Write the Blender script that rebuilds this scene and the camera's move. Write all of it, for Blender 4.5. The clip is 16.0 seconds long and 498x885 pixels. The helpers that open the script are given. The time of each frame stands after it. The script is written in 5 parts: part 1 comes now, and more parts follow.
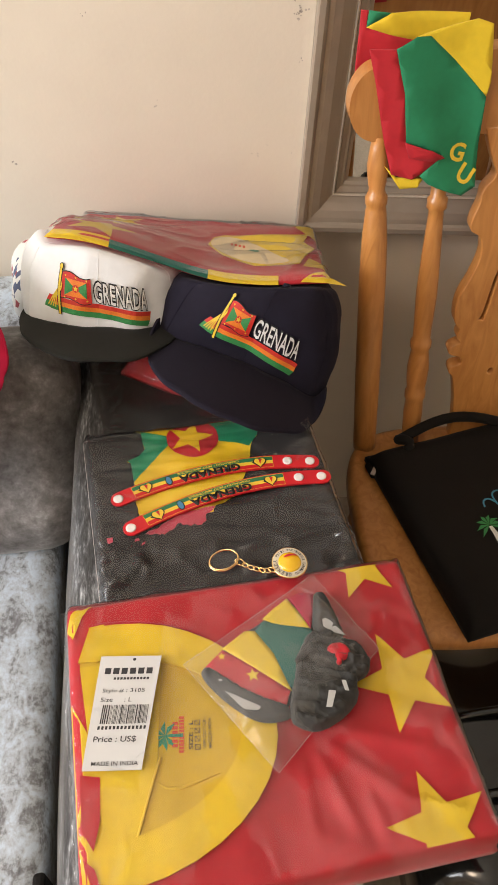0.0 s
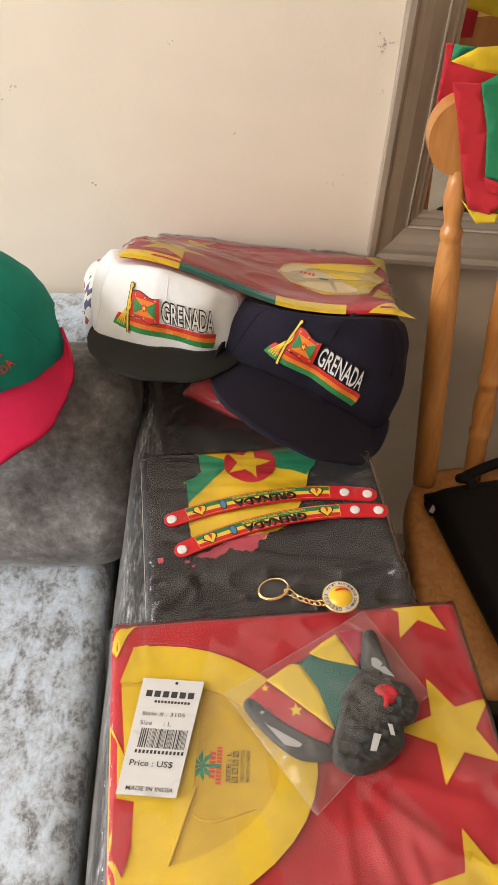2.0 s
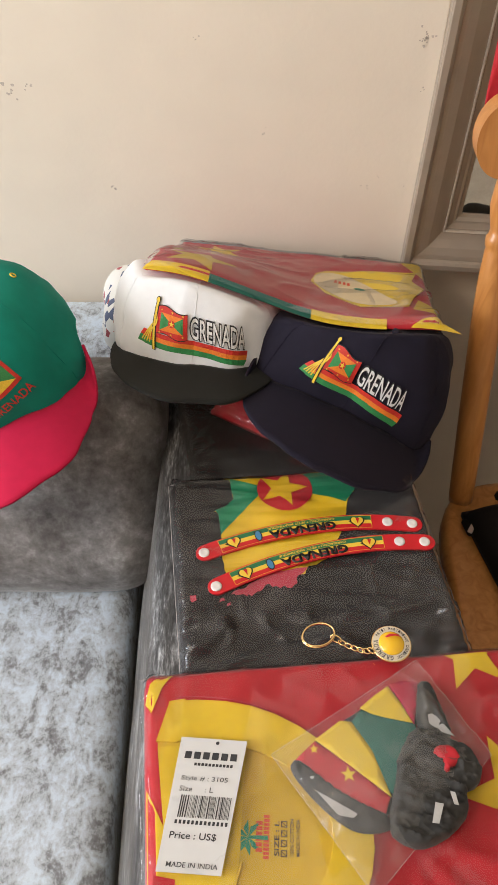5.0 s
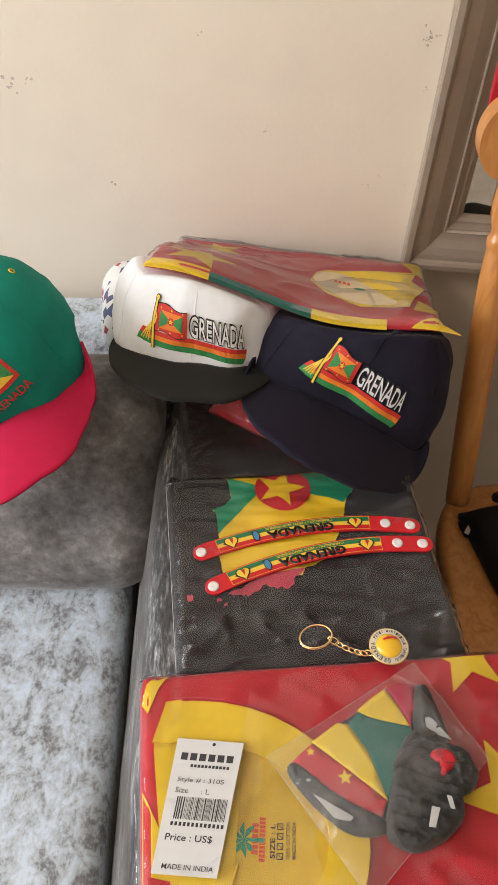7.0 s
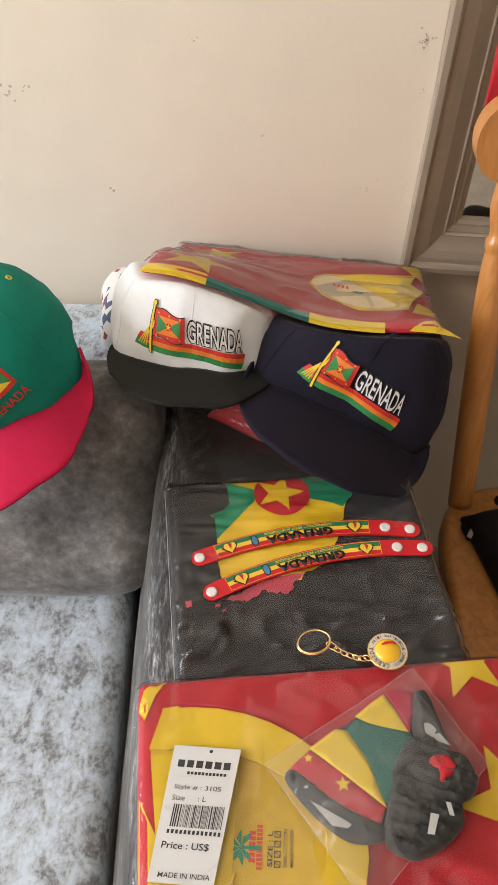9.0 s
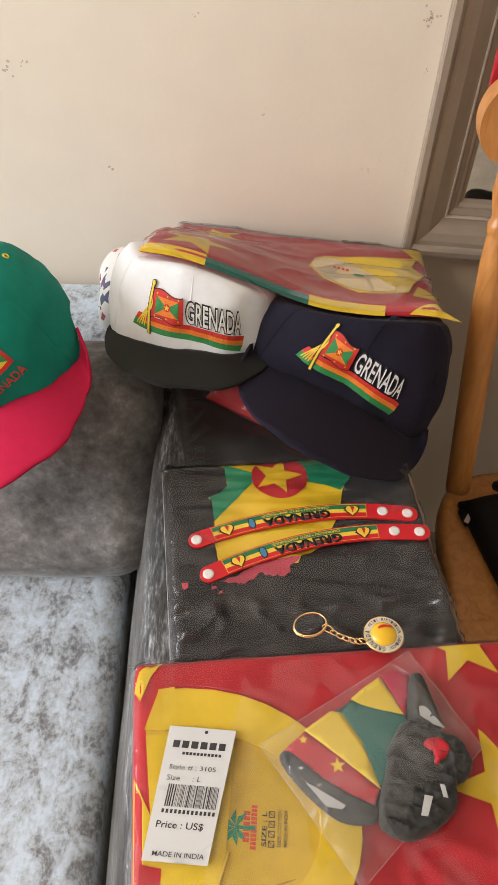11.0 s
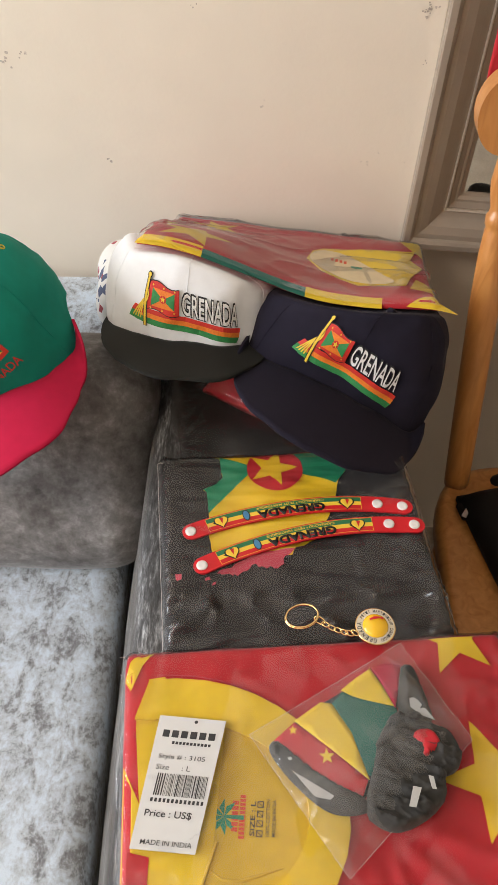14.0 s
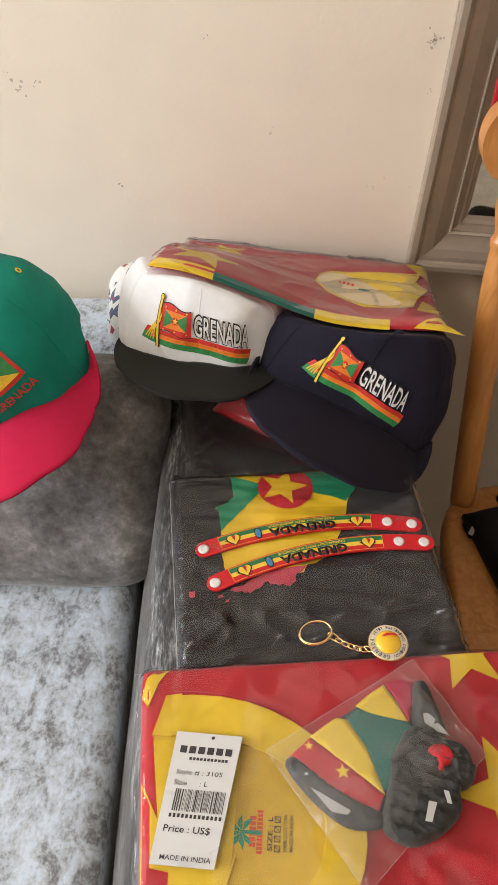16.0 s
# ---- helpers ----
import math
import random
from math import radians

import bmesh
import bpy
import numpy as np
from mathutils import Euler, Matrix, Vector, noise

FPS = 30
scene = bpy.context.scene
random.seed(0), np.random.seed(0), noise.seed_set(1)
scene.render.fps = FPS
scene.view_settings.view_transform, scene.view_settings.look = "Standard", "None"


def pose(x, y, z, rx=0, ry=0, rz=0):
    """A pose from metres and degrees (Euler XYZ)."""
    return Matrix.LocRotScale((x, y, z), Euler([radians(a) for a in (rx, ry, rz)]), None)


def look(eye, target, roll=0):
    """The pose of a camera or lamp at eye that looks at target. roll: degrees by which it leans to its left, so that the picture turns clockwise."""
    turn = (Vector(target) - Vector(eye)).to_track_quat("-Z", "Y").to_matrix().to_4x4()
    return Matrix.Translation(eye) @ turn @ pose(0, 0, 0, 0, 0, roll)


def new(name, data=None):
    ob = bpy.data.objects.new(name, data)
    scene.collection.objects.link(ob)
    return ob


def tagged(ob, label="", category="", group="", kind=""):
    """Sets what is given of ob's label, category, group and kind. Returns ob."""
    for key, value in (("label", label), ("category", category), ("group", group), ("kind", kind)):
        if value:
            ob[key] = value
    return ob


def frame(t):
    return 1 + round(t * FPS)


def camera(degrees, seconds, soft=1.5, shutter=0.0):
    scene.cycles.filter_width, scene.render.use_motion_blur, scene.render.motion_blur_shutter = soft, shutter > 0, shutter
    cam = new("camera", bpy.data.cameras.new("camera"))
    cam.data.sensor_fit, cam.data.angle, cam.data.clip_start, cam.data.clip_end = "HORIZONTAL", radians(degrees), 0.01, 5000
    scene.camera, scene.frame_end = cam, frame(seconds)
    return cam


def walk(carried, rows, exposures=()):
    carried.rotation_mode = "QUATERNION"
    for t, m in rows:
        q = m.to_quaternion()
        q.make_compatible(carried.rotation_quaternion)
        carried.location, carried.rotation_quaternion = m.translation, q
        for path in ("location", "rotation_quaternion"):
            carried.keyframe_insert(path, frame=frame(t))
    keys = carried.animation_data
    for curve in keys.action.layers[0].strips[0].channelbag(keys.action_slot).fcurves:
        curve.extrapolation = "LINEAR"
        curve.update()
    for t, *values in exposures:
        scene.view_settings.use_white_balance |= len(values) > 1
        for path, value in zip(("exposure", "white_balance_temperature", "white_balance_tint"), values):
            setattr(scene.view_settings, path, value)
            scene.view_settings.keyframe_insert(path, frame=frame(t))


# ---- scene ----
cam = camera(36.6, 16.0)
PATH = [
    (0, (0.04, 0.054, 1.277), (-0.022, 1.379, -0.219), 2.2),
    (0.5, (0.042, 0.055, 1.274), (-0.019, 1.343, -0.255), 3.8),
    (1, (0.023, 0.061, 1.273), (-0.11, 1.344, -0.255), 4.2),
    (1.5, (0.021, 0.064, 1.271), (-0.171, 1.383, -0.221), 1.7),
    (2, (0.039, 0.059, 1.27), (-0.182, 1.419, -0.18), 1.0),
    (2.5, (0.044, 0.078, 1.263), (-0.115, 1.374, -0.252), 3.0),
    (3, (0.0, 0.107, 1.255), (-0.154, 1.344, -0.309), 3.1),
    (3.5, (-0.012, 0.121, 1.255), (-0.182, 1.361, -0.305), 3.5),
    (4, (-0.004, 0.116, 1.257), (-0.258, 1.451, -0.21), -0.5),
    (4.2, (-0.001, 0.115, 1.256), (-0.241, 1.449, -0.215), -0.2),
    (6.5, (0.0, 0.115, 1.266), (-0.231, 1.451, -0.205), 1.0),
    (7, (-0.005, 0.119, 1.259), (-0.223, 1.448, -0.219), 1.4),
    (7.5, (-0.004, 0.119, 1.258), (-0.217, 1.453, -0.217), 1.2),
    (8, (0.001, 0.121, 1.258), (-0.222, 1.458, -0.212), 0.8),
    (8.5, (0.005, 0.121, 1.257), (-0.227, 1.457, -0.212), 0.5),
    (9, (0.004, 0.122, 1.257), (-0.236, 1.457, -0.212), 0.3),
    (9.5, (0.001, 0.123, 1.255), (-0.231, 1.453, -0.22), 0.5),
    (12, (0.007, 0.122, 1.253), (-0.224, 1.421, -0.249), 1.2),
    (12.5, (0.008, 0.117, 1.254), (-0.238, 1.422, -0.242), 0.6),
    (13, (0.008, 0.114, 1.255), (-0.25, 1.429, -0.229), 0.1),
    (13.5, (0.007, 0.115, 1.254), (-0.247, 1.427, -0.234), 0.4),
    (14, (0.015, 0.122, 1.25), (-0.228, 1.418, -0.253), 0.8),
    (14.5, (0.015, 0.128, 1.247), (-0.233, 1.411, -0.268), 0.3),
    (15, (0.012, 0.115, 1.251), (-0.254, 1.415, -0.245), -0.4),
    (15.5, (0.006, 0.109, 1.255), (-0.254, 1.431, -0.223), 0.2),
    (16, (0.004, 0.112, 1.259), (-0.243, 1.445, -0.211), 0.8),
]
walk(cam, [(t, look(eye, target, roll)) for t, eye, target, roll in PATH],
     exposures=[(0, 0.04, 6640, 14), (2.5, 0.04, 6540, 13), (3.5, -0.05, 6360, 13), (16, -0.05, 6360, 13)])

# ---- world, light, exposure ----
world = bpy.data.worlds.new("world")
scene.world = world
world.use_nodes = True
wn = world.node_tree
sky = wn.nodes.new("ShaderNodeTexSky")
sky.sky_type = "NISHITA"
sky.sun_disc = False
sky.sun_elevation = radians(38)
sky.sun_rotation = radians(150)
wn.nodes["Background"].inputs[1].default_value = 0.12
wn.links.new(sky.outputs[0], wn.nodes["Background"].inputs[0])


def area_lamp(name, m, sx, sy, watts, colour):
    d = bpy.data.lights.new(name, "AREA")
    d.shape, d.size, d.size_y, d.energy, d.color = "RECTANGLE", sx, sy, watts, colour
    ob = new(name, d)
    ob.matrix_world = m
    return ob


# daylight through the window in the side wall, and an added, unseen warm ceiling bulb
area_lamp("window_daylight", look((-2.24, -0.45, 1.55), (-0.2, 0.2, 0.75)), 1.5, 1.2, 66, (0.90, 0.96, 1.0))
lamp_bulb = bpy.data.lights.new("added_ceiling_bulb", "POINT")
lamp_bulb.energy, lamp_bulb.color, lamp_bulb.shadow_soft_size = 28, (1.0, 0.80, 0.58), 0.22
new("added_ceiling_bulb", lamp_bulb).location = (-0.95, -0.55, 2.12)


# ---- materials ----
def nodes_of(name):
    m = bpy.data.materials.new(name)
    m.use_nodes = True
    nt = m.node_tree
    return m, nt, nt.nodes["Principled BSDF"]


def mat(name, colour, rough=0.6, metal=0.0, vary=0.08, scale=40.0, bump=0.0, bump_scale=400.0, sheen=0.0, stretch=(1, 1, 1), coat=0.0, spec=0.5, spots=0.0):
    """One surface: base colour with two scales of variation, and fine relief."""
    m, nt, b = nodes_of(name)
    tc = nt.nodes.new("ShaderNodeTexCoord")
    mp = nt.nodes.new("ShaderNodeMapping")
    mp.inputs["Scale"].default_value = stretch
    nt.links.new(tc.outputs["Object"], mp.inputs[0])
    big, fine = nt.nodes.new("ShaderNodeTexNoise"), nt.nodes.new("ShaderNodeTexNoise")
    big.inputs["Scale"].default_value, big.inputs["Detail"].default_value = scale * 0.25, 3
    fine.inputs["Scale"].default_value, fine.inputs["Detail"].default_value = scale * 2, 5
    for n in (big, fine):
        nt.links.new(mp.outputs[0], n.inputs["Vector"])
    add = nt.nodes.new("ShaderNodeMath")
    add.operation = "ADD"
    nt.links.new(big.outputs[0], add.inputs[0])
    nt.links.new(fine.outputs[0], add.inputs[1])
    rng = nt.nodes.new("ShaderNodeMapRange")
    rng.inputs[1].default_value, rng.inputs[2].default_value = 0.6, 1.4
    rng.inputs[3].default_value, rng.inputs[4].default_value = 1 - vary, 1 + vary
    nt.links.new(add.outputs[0], rng.inputs[0])
    mul = nt.nodes.new("ShaderNodeVectorMath")
    mul.operation = "SCALE"
    mul.inputs[0].default_value = colour
    nt.links.new(rng.outputs[0], mul.inputs["Scale"])
    nt.links.new(mul.outputs[0], b.inputs["Base Color"])
    b.inputs["Roughness"].default_value, b.inputs["Metallic"].default_value = rough, metal
    b.inputs["Specular IOR Level"].default_value = spec
    b.inputs["Coat Weight"].default_value = coat
    b.inputs["Coat Roughness"].default_value = 0.12
    if sheen:
        b.inputs["Sheen Weight"].default_value, b.inputs["Sheen Roughness"].default_value = sheen, 0.4
    if bump:
        nz, bp = nt.nodes.new("ShaderNodeTexNoise"), nt.nodes.new("ShaderNodeBump")
        nz.inputs["Scale"].default_value, nz.inputs["Detail"].default_value = bump_scale, 4
        bp.inputs["Strength"].default_value, bp.inputs["Distance"].default_value = bump, 0.002
        nt.links.new(mp.outputs[0], nz.inputs["Vector"])
        nt.links.new(nz.outputs[0], bp.inputs["Height"])
        nt.links.new(bp.outputs[0], b.inputs["Normal"])
    return m


def velvet(name, stops, scale=22.0, stretch=(1, 1, 1), fine=0.35):
    """Crushed velvet: the pile lies in patches, with small flecks between them."""
    m, nt, b = nodes_of(name)
    tc, mp = nt.nodes.new("ShaderNodeTexCoord"), nt.nodes.new("ShaderNodeMapping")
    mp.inputs["Scale"].default_value = stretch
    nt.links.new(tc.outputs["Object"], mp.inputs[0])
    a, c = nt.nodes.new("ShaderNodeTexNoise"), nt.nodes.new("ShaderNodeTexNoise")
    a.inputs["Scale"].default_value, a.inputs["Detail"].default_value, a.inputs["Roughness"].default_value, a.inputs["Distortion"].default_value = scale, 6, 0.62, 0.6
    c.inputs["Scale"].default_value, c.inputs["Detail"].default_value, c.inputs["Roughness"].default_value = scale * 5, 5, 0.7
    for n in (a, c):
        nt.links.new(mp.outputs[0], n.inputs["Vector"])
    mix = nt.nodes.new("ShaderNodeMix")
    mix.inputs[0].default_value = fine
    nt.links.new(a.outputs[0], mix.inputs[2])
    nt.links.new(c.outputs[0], mix.inputs[3])
    ramp = nt.nodes.new("ShaderNodeValToRGB")
    e = ramp.color_ramp.elements
    e[0].position, e[0].color = stops[0][0], (*stops[0][1], 1)
    e[1].position, e[1].color = stops[-1][0], (*stops[-1][1], 1)
    for p, col in stops[1:-1]:
        e.new(p).color = (*col, 1)
    nt.links.new(mix.outputs[0], ramp.inputs[0])
    nt.links.new(ramp.outputs[0], b.inputs["Base Color"])
    b.inputs["Roughness"].default_value = 0.62
    b.inputs["Specular IOR Level"].default_value = 0.25
    b.inputs["Sheen Weight"].default_value, b.inputs["Sheen Roughness"].default_value = 0.35, 0.35
    bp = nt.nodes.new("ShaderNodeBump")
    bp.inputs["Strength"].default_value, bp.inputs["Distance"].default_value = 0.5, 0.002
    nt.links.new(mix.outputs[0], bp.inputs["Height"])
    nt.links.new(bp.outputs[0], b.inputs["Normal"])
    return m


def film(name, rough=0.1, gain=1.2, painted_haze=0.10, patch=14.0, stretch=(1, 0.5, 1), tint=0.98, wave=0.12, base=0.10, lo=0.50, hi=0.78, cells=0.5):
    """Clear polythene: lets light through, mirrors it at creases; painted white patches imitate reflections."""
    m, nt, b = nodes_of(name)
    nt.nodes.remove(b)
    out = nt.nodes["Material Output"]
    tr, gl, df, mx, my = (nt.nodes.new("ShaderNode" + k) for k in ("BsdfTransparent", "BsdfGlossy", "BsdfDiffuse", "MixShader", "MixShader"))
    tr.inputs[0].default_value = (tint, tint, tint, 1)
    # Diffuse white, mixed in by patches, paints the room's sheen onto the film.
    df.inputs[0].default_value = (0.8, 0.8, 0.8, 1)
    gl.inputs["Roughness"].default_value = rough
    fr = nt.nodes.new("ShaderNodeFresnel")
    fr.inputs[0].default_value = 1.45
    tc, mp, nz, bp, rg, fine = (nt.nodes.new("ShaderNode" + k) for k in ("TexCoord", "Mapping", "TexNoise", "Bump", "MapRange", "TexNoise"))
    mp.inputs["Scale"].default_value = stretch
    nz.inputs["Scale"].default_value, nz.inputs["Detail"].default_value, nz.inputs["Distortion"].default_value = patch, 3, 2.2
    fine.inputs["Scale"].default_value, fine.inputs["Detail"].default_value = patch * 1.5, 1
    rg.inputs[1].default_value, rg.inputs[2].default_value, rg.inputs[3].default_value, rg.inputs[4].default_value = lo, hi, painted_haze * base, painted_haze
    bp.inputs["Strength"].default_value, bp.inputs["Distance"].default_value = wave, 0.004
    nt.links.new(tc.outputs["Object"], mp.inputs[0])
    for n in (nz, fine):
        nt.links.new(mp.outputs[0], n.inputs["Vector"])
    cell, bend, blend = (nt.nodes.new("ShaderNode" + k) for k in ("TexVoronoi", "VectorMath", "Mix"))
    cell.inputs["Scale"].default_value = patch * 2.2
    bend.operation = "MULTIPLY_ADD"
    bend.inputs[1].default_value = (0.05, 0.05, 0)
    nt.links.new(nz.outputs[1], bend.inputs[0])
    nt.links.new(mp.outputs[0], bend.inputs[2])
    nt.links.new(bend.outputs[0], cell.inputs["Vector"])
    blend.inputs[0].default_value = cells
    nt.links.new(nz.outputs[0], blend.inputs[2])
    nt.links.new(cell.outputs["Color"], blend.inputs[3])
    nt.links.new(blend.outputs[0], rg.inputs[0])
    if wave > 0:
        nt.links.new(fine.outputs[0], bp.inputs["Height"])
        nt.links.new(bp.outputs[0], gl.inputs["Normal"])
        nt.links.new(bp.outputs[0], fr.inputs["Normal"])
    up_ = nt.nodes.new("ShaderNodeMath")
    up_.operation, up_.use_clamp = "MULTIPLY", True
    up_.inputs[1].default_value = gain
    nt.links.new(fr.outputs[0], up_.inputs[0])
    nt.links.new(rg.outputs[0], my.inputs[0])
    nt.links.new(tr.outputs[0], my.inputs[1])
    nt.links.new(df.outputs[0], my.inputs[2])
    nt.links.new(up_.outputs[0], mx.inputs[0])
    nt.links.new(my.outputs[0], mx.inputs[1])
    nt.links.new(gl.outputs[0], mx.inputs[2])
    nt.links.new(mx.outputs[0], out.inputs[0])
    return m


def wood(name, pale, deep, scale=9.0):
    m, nt, b = nodes_of(name)
    tc, mp, nz, rp, bp = (nt.nodes.new("ShaderNode" + k) for k in ("TexCoord", "Mapping", "TexNoise", "ValToRGB", "Bump"))
    mp.inputs["Scale"].default_value = (8, 8, 0.7)
    nz.inputs["Scale"].default_value, nz.inputs["Detail"].default_value, nz.inputs["Distortion"].default_value = scale, 6, 1.2
    rp.color_ramp.elements[0].position, rp.color_ramp.elements[0].color = 0.3, (*deep, 1)
    rp.color_ramp.elements[1].position, rp.color_ramp.elements[1].color = 0.7, (*pale, 1)
    nt.links.new(tc.outputs["Object"], mp.inputs[0])
    nt.links.new(mp.outputs[0], nz.inputs["Vector"])
    nt.links.new(nz.outputs[0], rp.inputs[0])
    nt.links.new(rp.outputs[0], b.inputs["Base Color"])
    bp.inputs["Strength"].default_value, bp.inputs["Distance"].default_value = 0.08, 0.001
    nt.links.new(nz.outputs[0], bp.inputs["Height"])
    nt.links.new(bp.outputs[0], b.inputs["Normal"])
    b.inputs["Roughness"].default_value = 0.36
    b.inputs["Coat Weight"].default_value, b.inputs["Coat Roughness"].default_value = 0.3, 0.2
    return m


CREAM = mat("cream_wall_paint", (0.74, 0.66, 0.55), 0.7, vary=0.035, scale=9, bump=0.12, bump_scale=160)
SCUFF = mat("wall_scuff", (0.46, 0.40, 0.34), 0.9, vary=0.3, scale=300)
PALE_SCUFF = mat("filler_scuff", (0.62, 0.55, 0.46), 0.9, vary=0.2, scale=300)
WHITE_PAINT = mat("white_ceiling_paint", (0.8, 0.79, 0.76), 0.8, vary=0.03)
FLOOR = mat("beige_carpet", (0.36, 0.30, 0.23), 0.95, vary=0.22, scale=60, bump=0.6, bump_scale=700, sheen=0.2)
FRAME = mat("champagne_frame", (0.36, 0.30, 0.24), 0.32, 0.25, vary=0.08, scale=25, bump=0.08, bump_scale=300)
BEAD = mat("silver_bead", (0.62, 0.55, 0.47), 0.35, 0.5, vary=0.05)
MIRROR = mat("mirror_silver", (0.82, 0.83, 0.82), 0.02, 1.0, vary=0.0)
PINE = wood("honey_pine", (0.60, 0.27, 0.075), (0.44, 0.17, 0.04))
# One grey velvet: light tone where lit, darker tones painting shade on arm, cushion.
LIT_VELVET = velvet("grey_crushed_velvet_lit", ((0.34, (0.13, 0.135, 0.14)), (0.42, (0.24, 0.25, 0.265)), (0.475, (0.41, 0.45, 0.49)), (0.58, (0.56, 0.645, 0.73))), 44, (1, 0.75, 1), 0.36)
ARM_VELVET = velvet("grey_crushed_velvet_shaded_arm", ((0.40, (0.030, 0.029, 0.029)), (0.50, (0.075, 0.075, 0.076)), (0.57, (0.20, 0.205, 0.21)), (0.67, (0.60, 0.62, 0.64))), 42, (1.5, 0.32, 0.8), 0.5)
SHADED_VELVET = velvet("grey_crushed_velvet_shaded", ((0.32, (0.055, 0.050, 0.048)), (0.44, (0.118, 0.111, 0.107)), (0.54, (0.185, 0.178, 0.175)), (0.61, (0.27, 0.262, 0.26)), (0.72, (0.46, 0.455, 0.455))), 16, (1, 1, 1), 0.44)
RED = mat("red_cotton", (0.49, 0.013, 0.023), 0.75, vary=0.1, scale=60, bump=0.03, bump_scale=1400, sheen=0.1)
YELLOW = mat("yellow_cotton", (0.74, 0.52, 0.02), 0.75, vary=0.08, scale=60, bump=0.03, bump_scale=1400, sheen=0.1)
MUSTARD = mat("mustard_cotton", (0.63, 0.42, 0.025), 0.8, vary=0.1, scale=50, bump=0.03, bump_scale=1200, sheen=0.1)
GREEN = mat("green_cotton", (0.008, 0.20, 0.085), 0.75, vary=0.1, scale=60, bump=0.03, bump_scale=1400, sheen=0.1)
BLACK = mat("black_cotton", (0.032, 0.028, 0.027), 0.85, vary=0.10, scale=30, sheen=0.08, spec=0.2)
WHITE = mat("white_twill", (0.80, 0.82, 0.85), 0.8, vary=0.04, scale=60, bump=0.12, bump_scale=1500)
NAVY = mat("navy_twill", (0.0120, 0.0100, 0.0205), 0.85, vary=0.15, scale=60, bump=0.2, bump_scale=1500, sheen=0.03, spec=0.2)
DARK_BRIM = mat("black_brim_twill", (0.014, 0.014, 0.012), 0.8, vary=0.12, scale=60, bump=0.2, bump_scale=1500, sheen=0.04, spec=0.25)
CAP_GREEN = mat("green_twill", (0.004, 0.22, 0.165), 0.85, vary=0.1, scale=50, bump=0.12, bump_scale=1500, sheen=0.02, spec=0.25)
CAP_RED = mat("crimson_twill", (0.46, 0.008, 0.050), 0.85, vary=0.08, scale=50, bump=0.12, bump_scale=1500, sheen=0.02, spec=0.25)
T_RED = mat("red_thread", (0.62, 0.03, 0.02), 0.5, vary=0.15, scale=300, bump=0.5, bump_scale=900)
T_ORANGE = mat("orange_thread", (0.80, 0.22, 0.02), 0.5, vary=0.15, scale=300, bump=0.5, bump_scale=900)
T_YELLOW = mat("yellow_thread", (0.80, 0.55, 0.04), 0.5, vary=0.15, scale=300, bump=0.5, bump_scale=900)
T_GREEN = mat("green_thread", (0.03, 0.25, 0.07), 0.5, vary=0.15, scale=300, bump=0.5, bump_scale=900)
T_WHITE = mat("white_thread", (0.78, 0.77, 0.75), 0.5, vary=0.1, scale=300, bump=0.5, bump_scale=900)
T_BLACK = mat("black_thread", (0.015, 0.015, 0.017), 0.6, vary=0.2, scale=300, bump=0.5, bump_scale=900)
T_BLUE = mat("blue_thread", (0.05, 0.28, 0.42), 0.5, vary=0.15, scale=300, bump=0.5, bump_scale=900)
PRINT_RED = mat("red_print", (0.56, 0.02, 0.03), 0.5, vary=0.1, scale=90)
PRINT_YELLOW = mat("yellow_print", (0.80, 0.54, 0.012), 0.5, vary=0.06, scale=90)
PRINT_GREEN = mat("green_print", (0.006, 0.24, 0.11), 0.5, vary=0.08, scale=90)
PRINT_PINK = mat("pink_red_print", (0.55, 0.05, 0.09), 0.55, vary=0.1, scale=90)
RUBBER_RED = mat("red_silicone", (0.60, 0.012, 0.02), 0.38, vary=0.04, scale=90)
RUBBER_YELLOW = mat("yellow_silicone", (0.82, 0.56, 0.05), 0.4, vary=0.04, scale=90)
RUBBER_GREEN = mat("green_silicone", (0.02, 0.17, 0.07), 0.4, vary=0.04, scale=90)
RUBBER_BLACK = mat("black_silicone", (0.012, 0.012, 0.012), 0.4, vary=0.05)
RUBBER_BLUE = mat("blue_silicone", (0.06, 0.22, 0.42), 0.4, vary=0.05)
SNAP = mat("white_snap_plastic", (0.74, 0.72, 0.70), 0.3, vary=0.04)
GOLD = mat("gold_plated_metal", (0.82, 0.60, 0.28), 0.22, 1.0, vary=0.05)
ENAMEL = mat("cream_enamel", (0.70, 0.62, 0.48), 0.3, vary=0.04, coat=0.5)
YELLOW_ENAMEL = mat("yellow_enamel", (0.85, 0.50, 0.01), 0.15, vary=0.03, coat=1.0)
CARD = mat("white_card", (0.64, 0.645, 0.65), 0.45, vary=0.02)
INK = mat("black_ink", (0.035, 0.035, 0.04), 0.6, vary=0.1)
INK_GREEN = mat("green_ink", (0.02, 0.26, 0.15), 0.6, vary=0.1)
INK_RED = mat("orange_red_ink", (0.66, 0.08, 0.03), 0.6, vary=0.1)
BAG_BLACK = mat("black_polyester", (0.0075, 0.006, 0.005), 0.8, vary=0.2, scale=80, bump=0.15, bump_scale=900, sheen=0.03, spec=0.2)
GLOSS_BLACK = mat("glossy_black_vinyl", (0.008, 0.008, 0.008), 0.16, vary=0.1, coat=0.6)
STEEL = mat("zip_steel", (0.6, 0.6, 0.6), 0.3, 1.0, vary=0.1)
FILM = film("clear_polythene", 0.10, 0.85, 0.048, 11, (1, 0.6, 1), 0.98, 0.03, 0.06, 0.53, 0.60, 0.85)
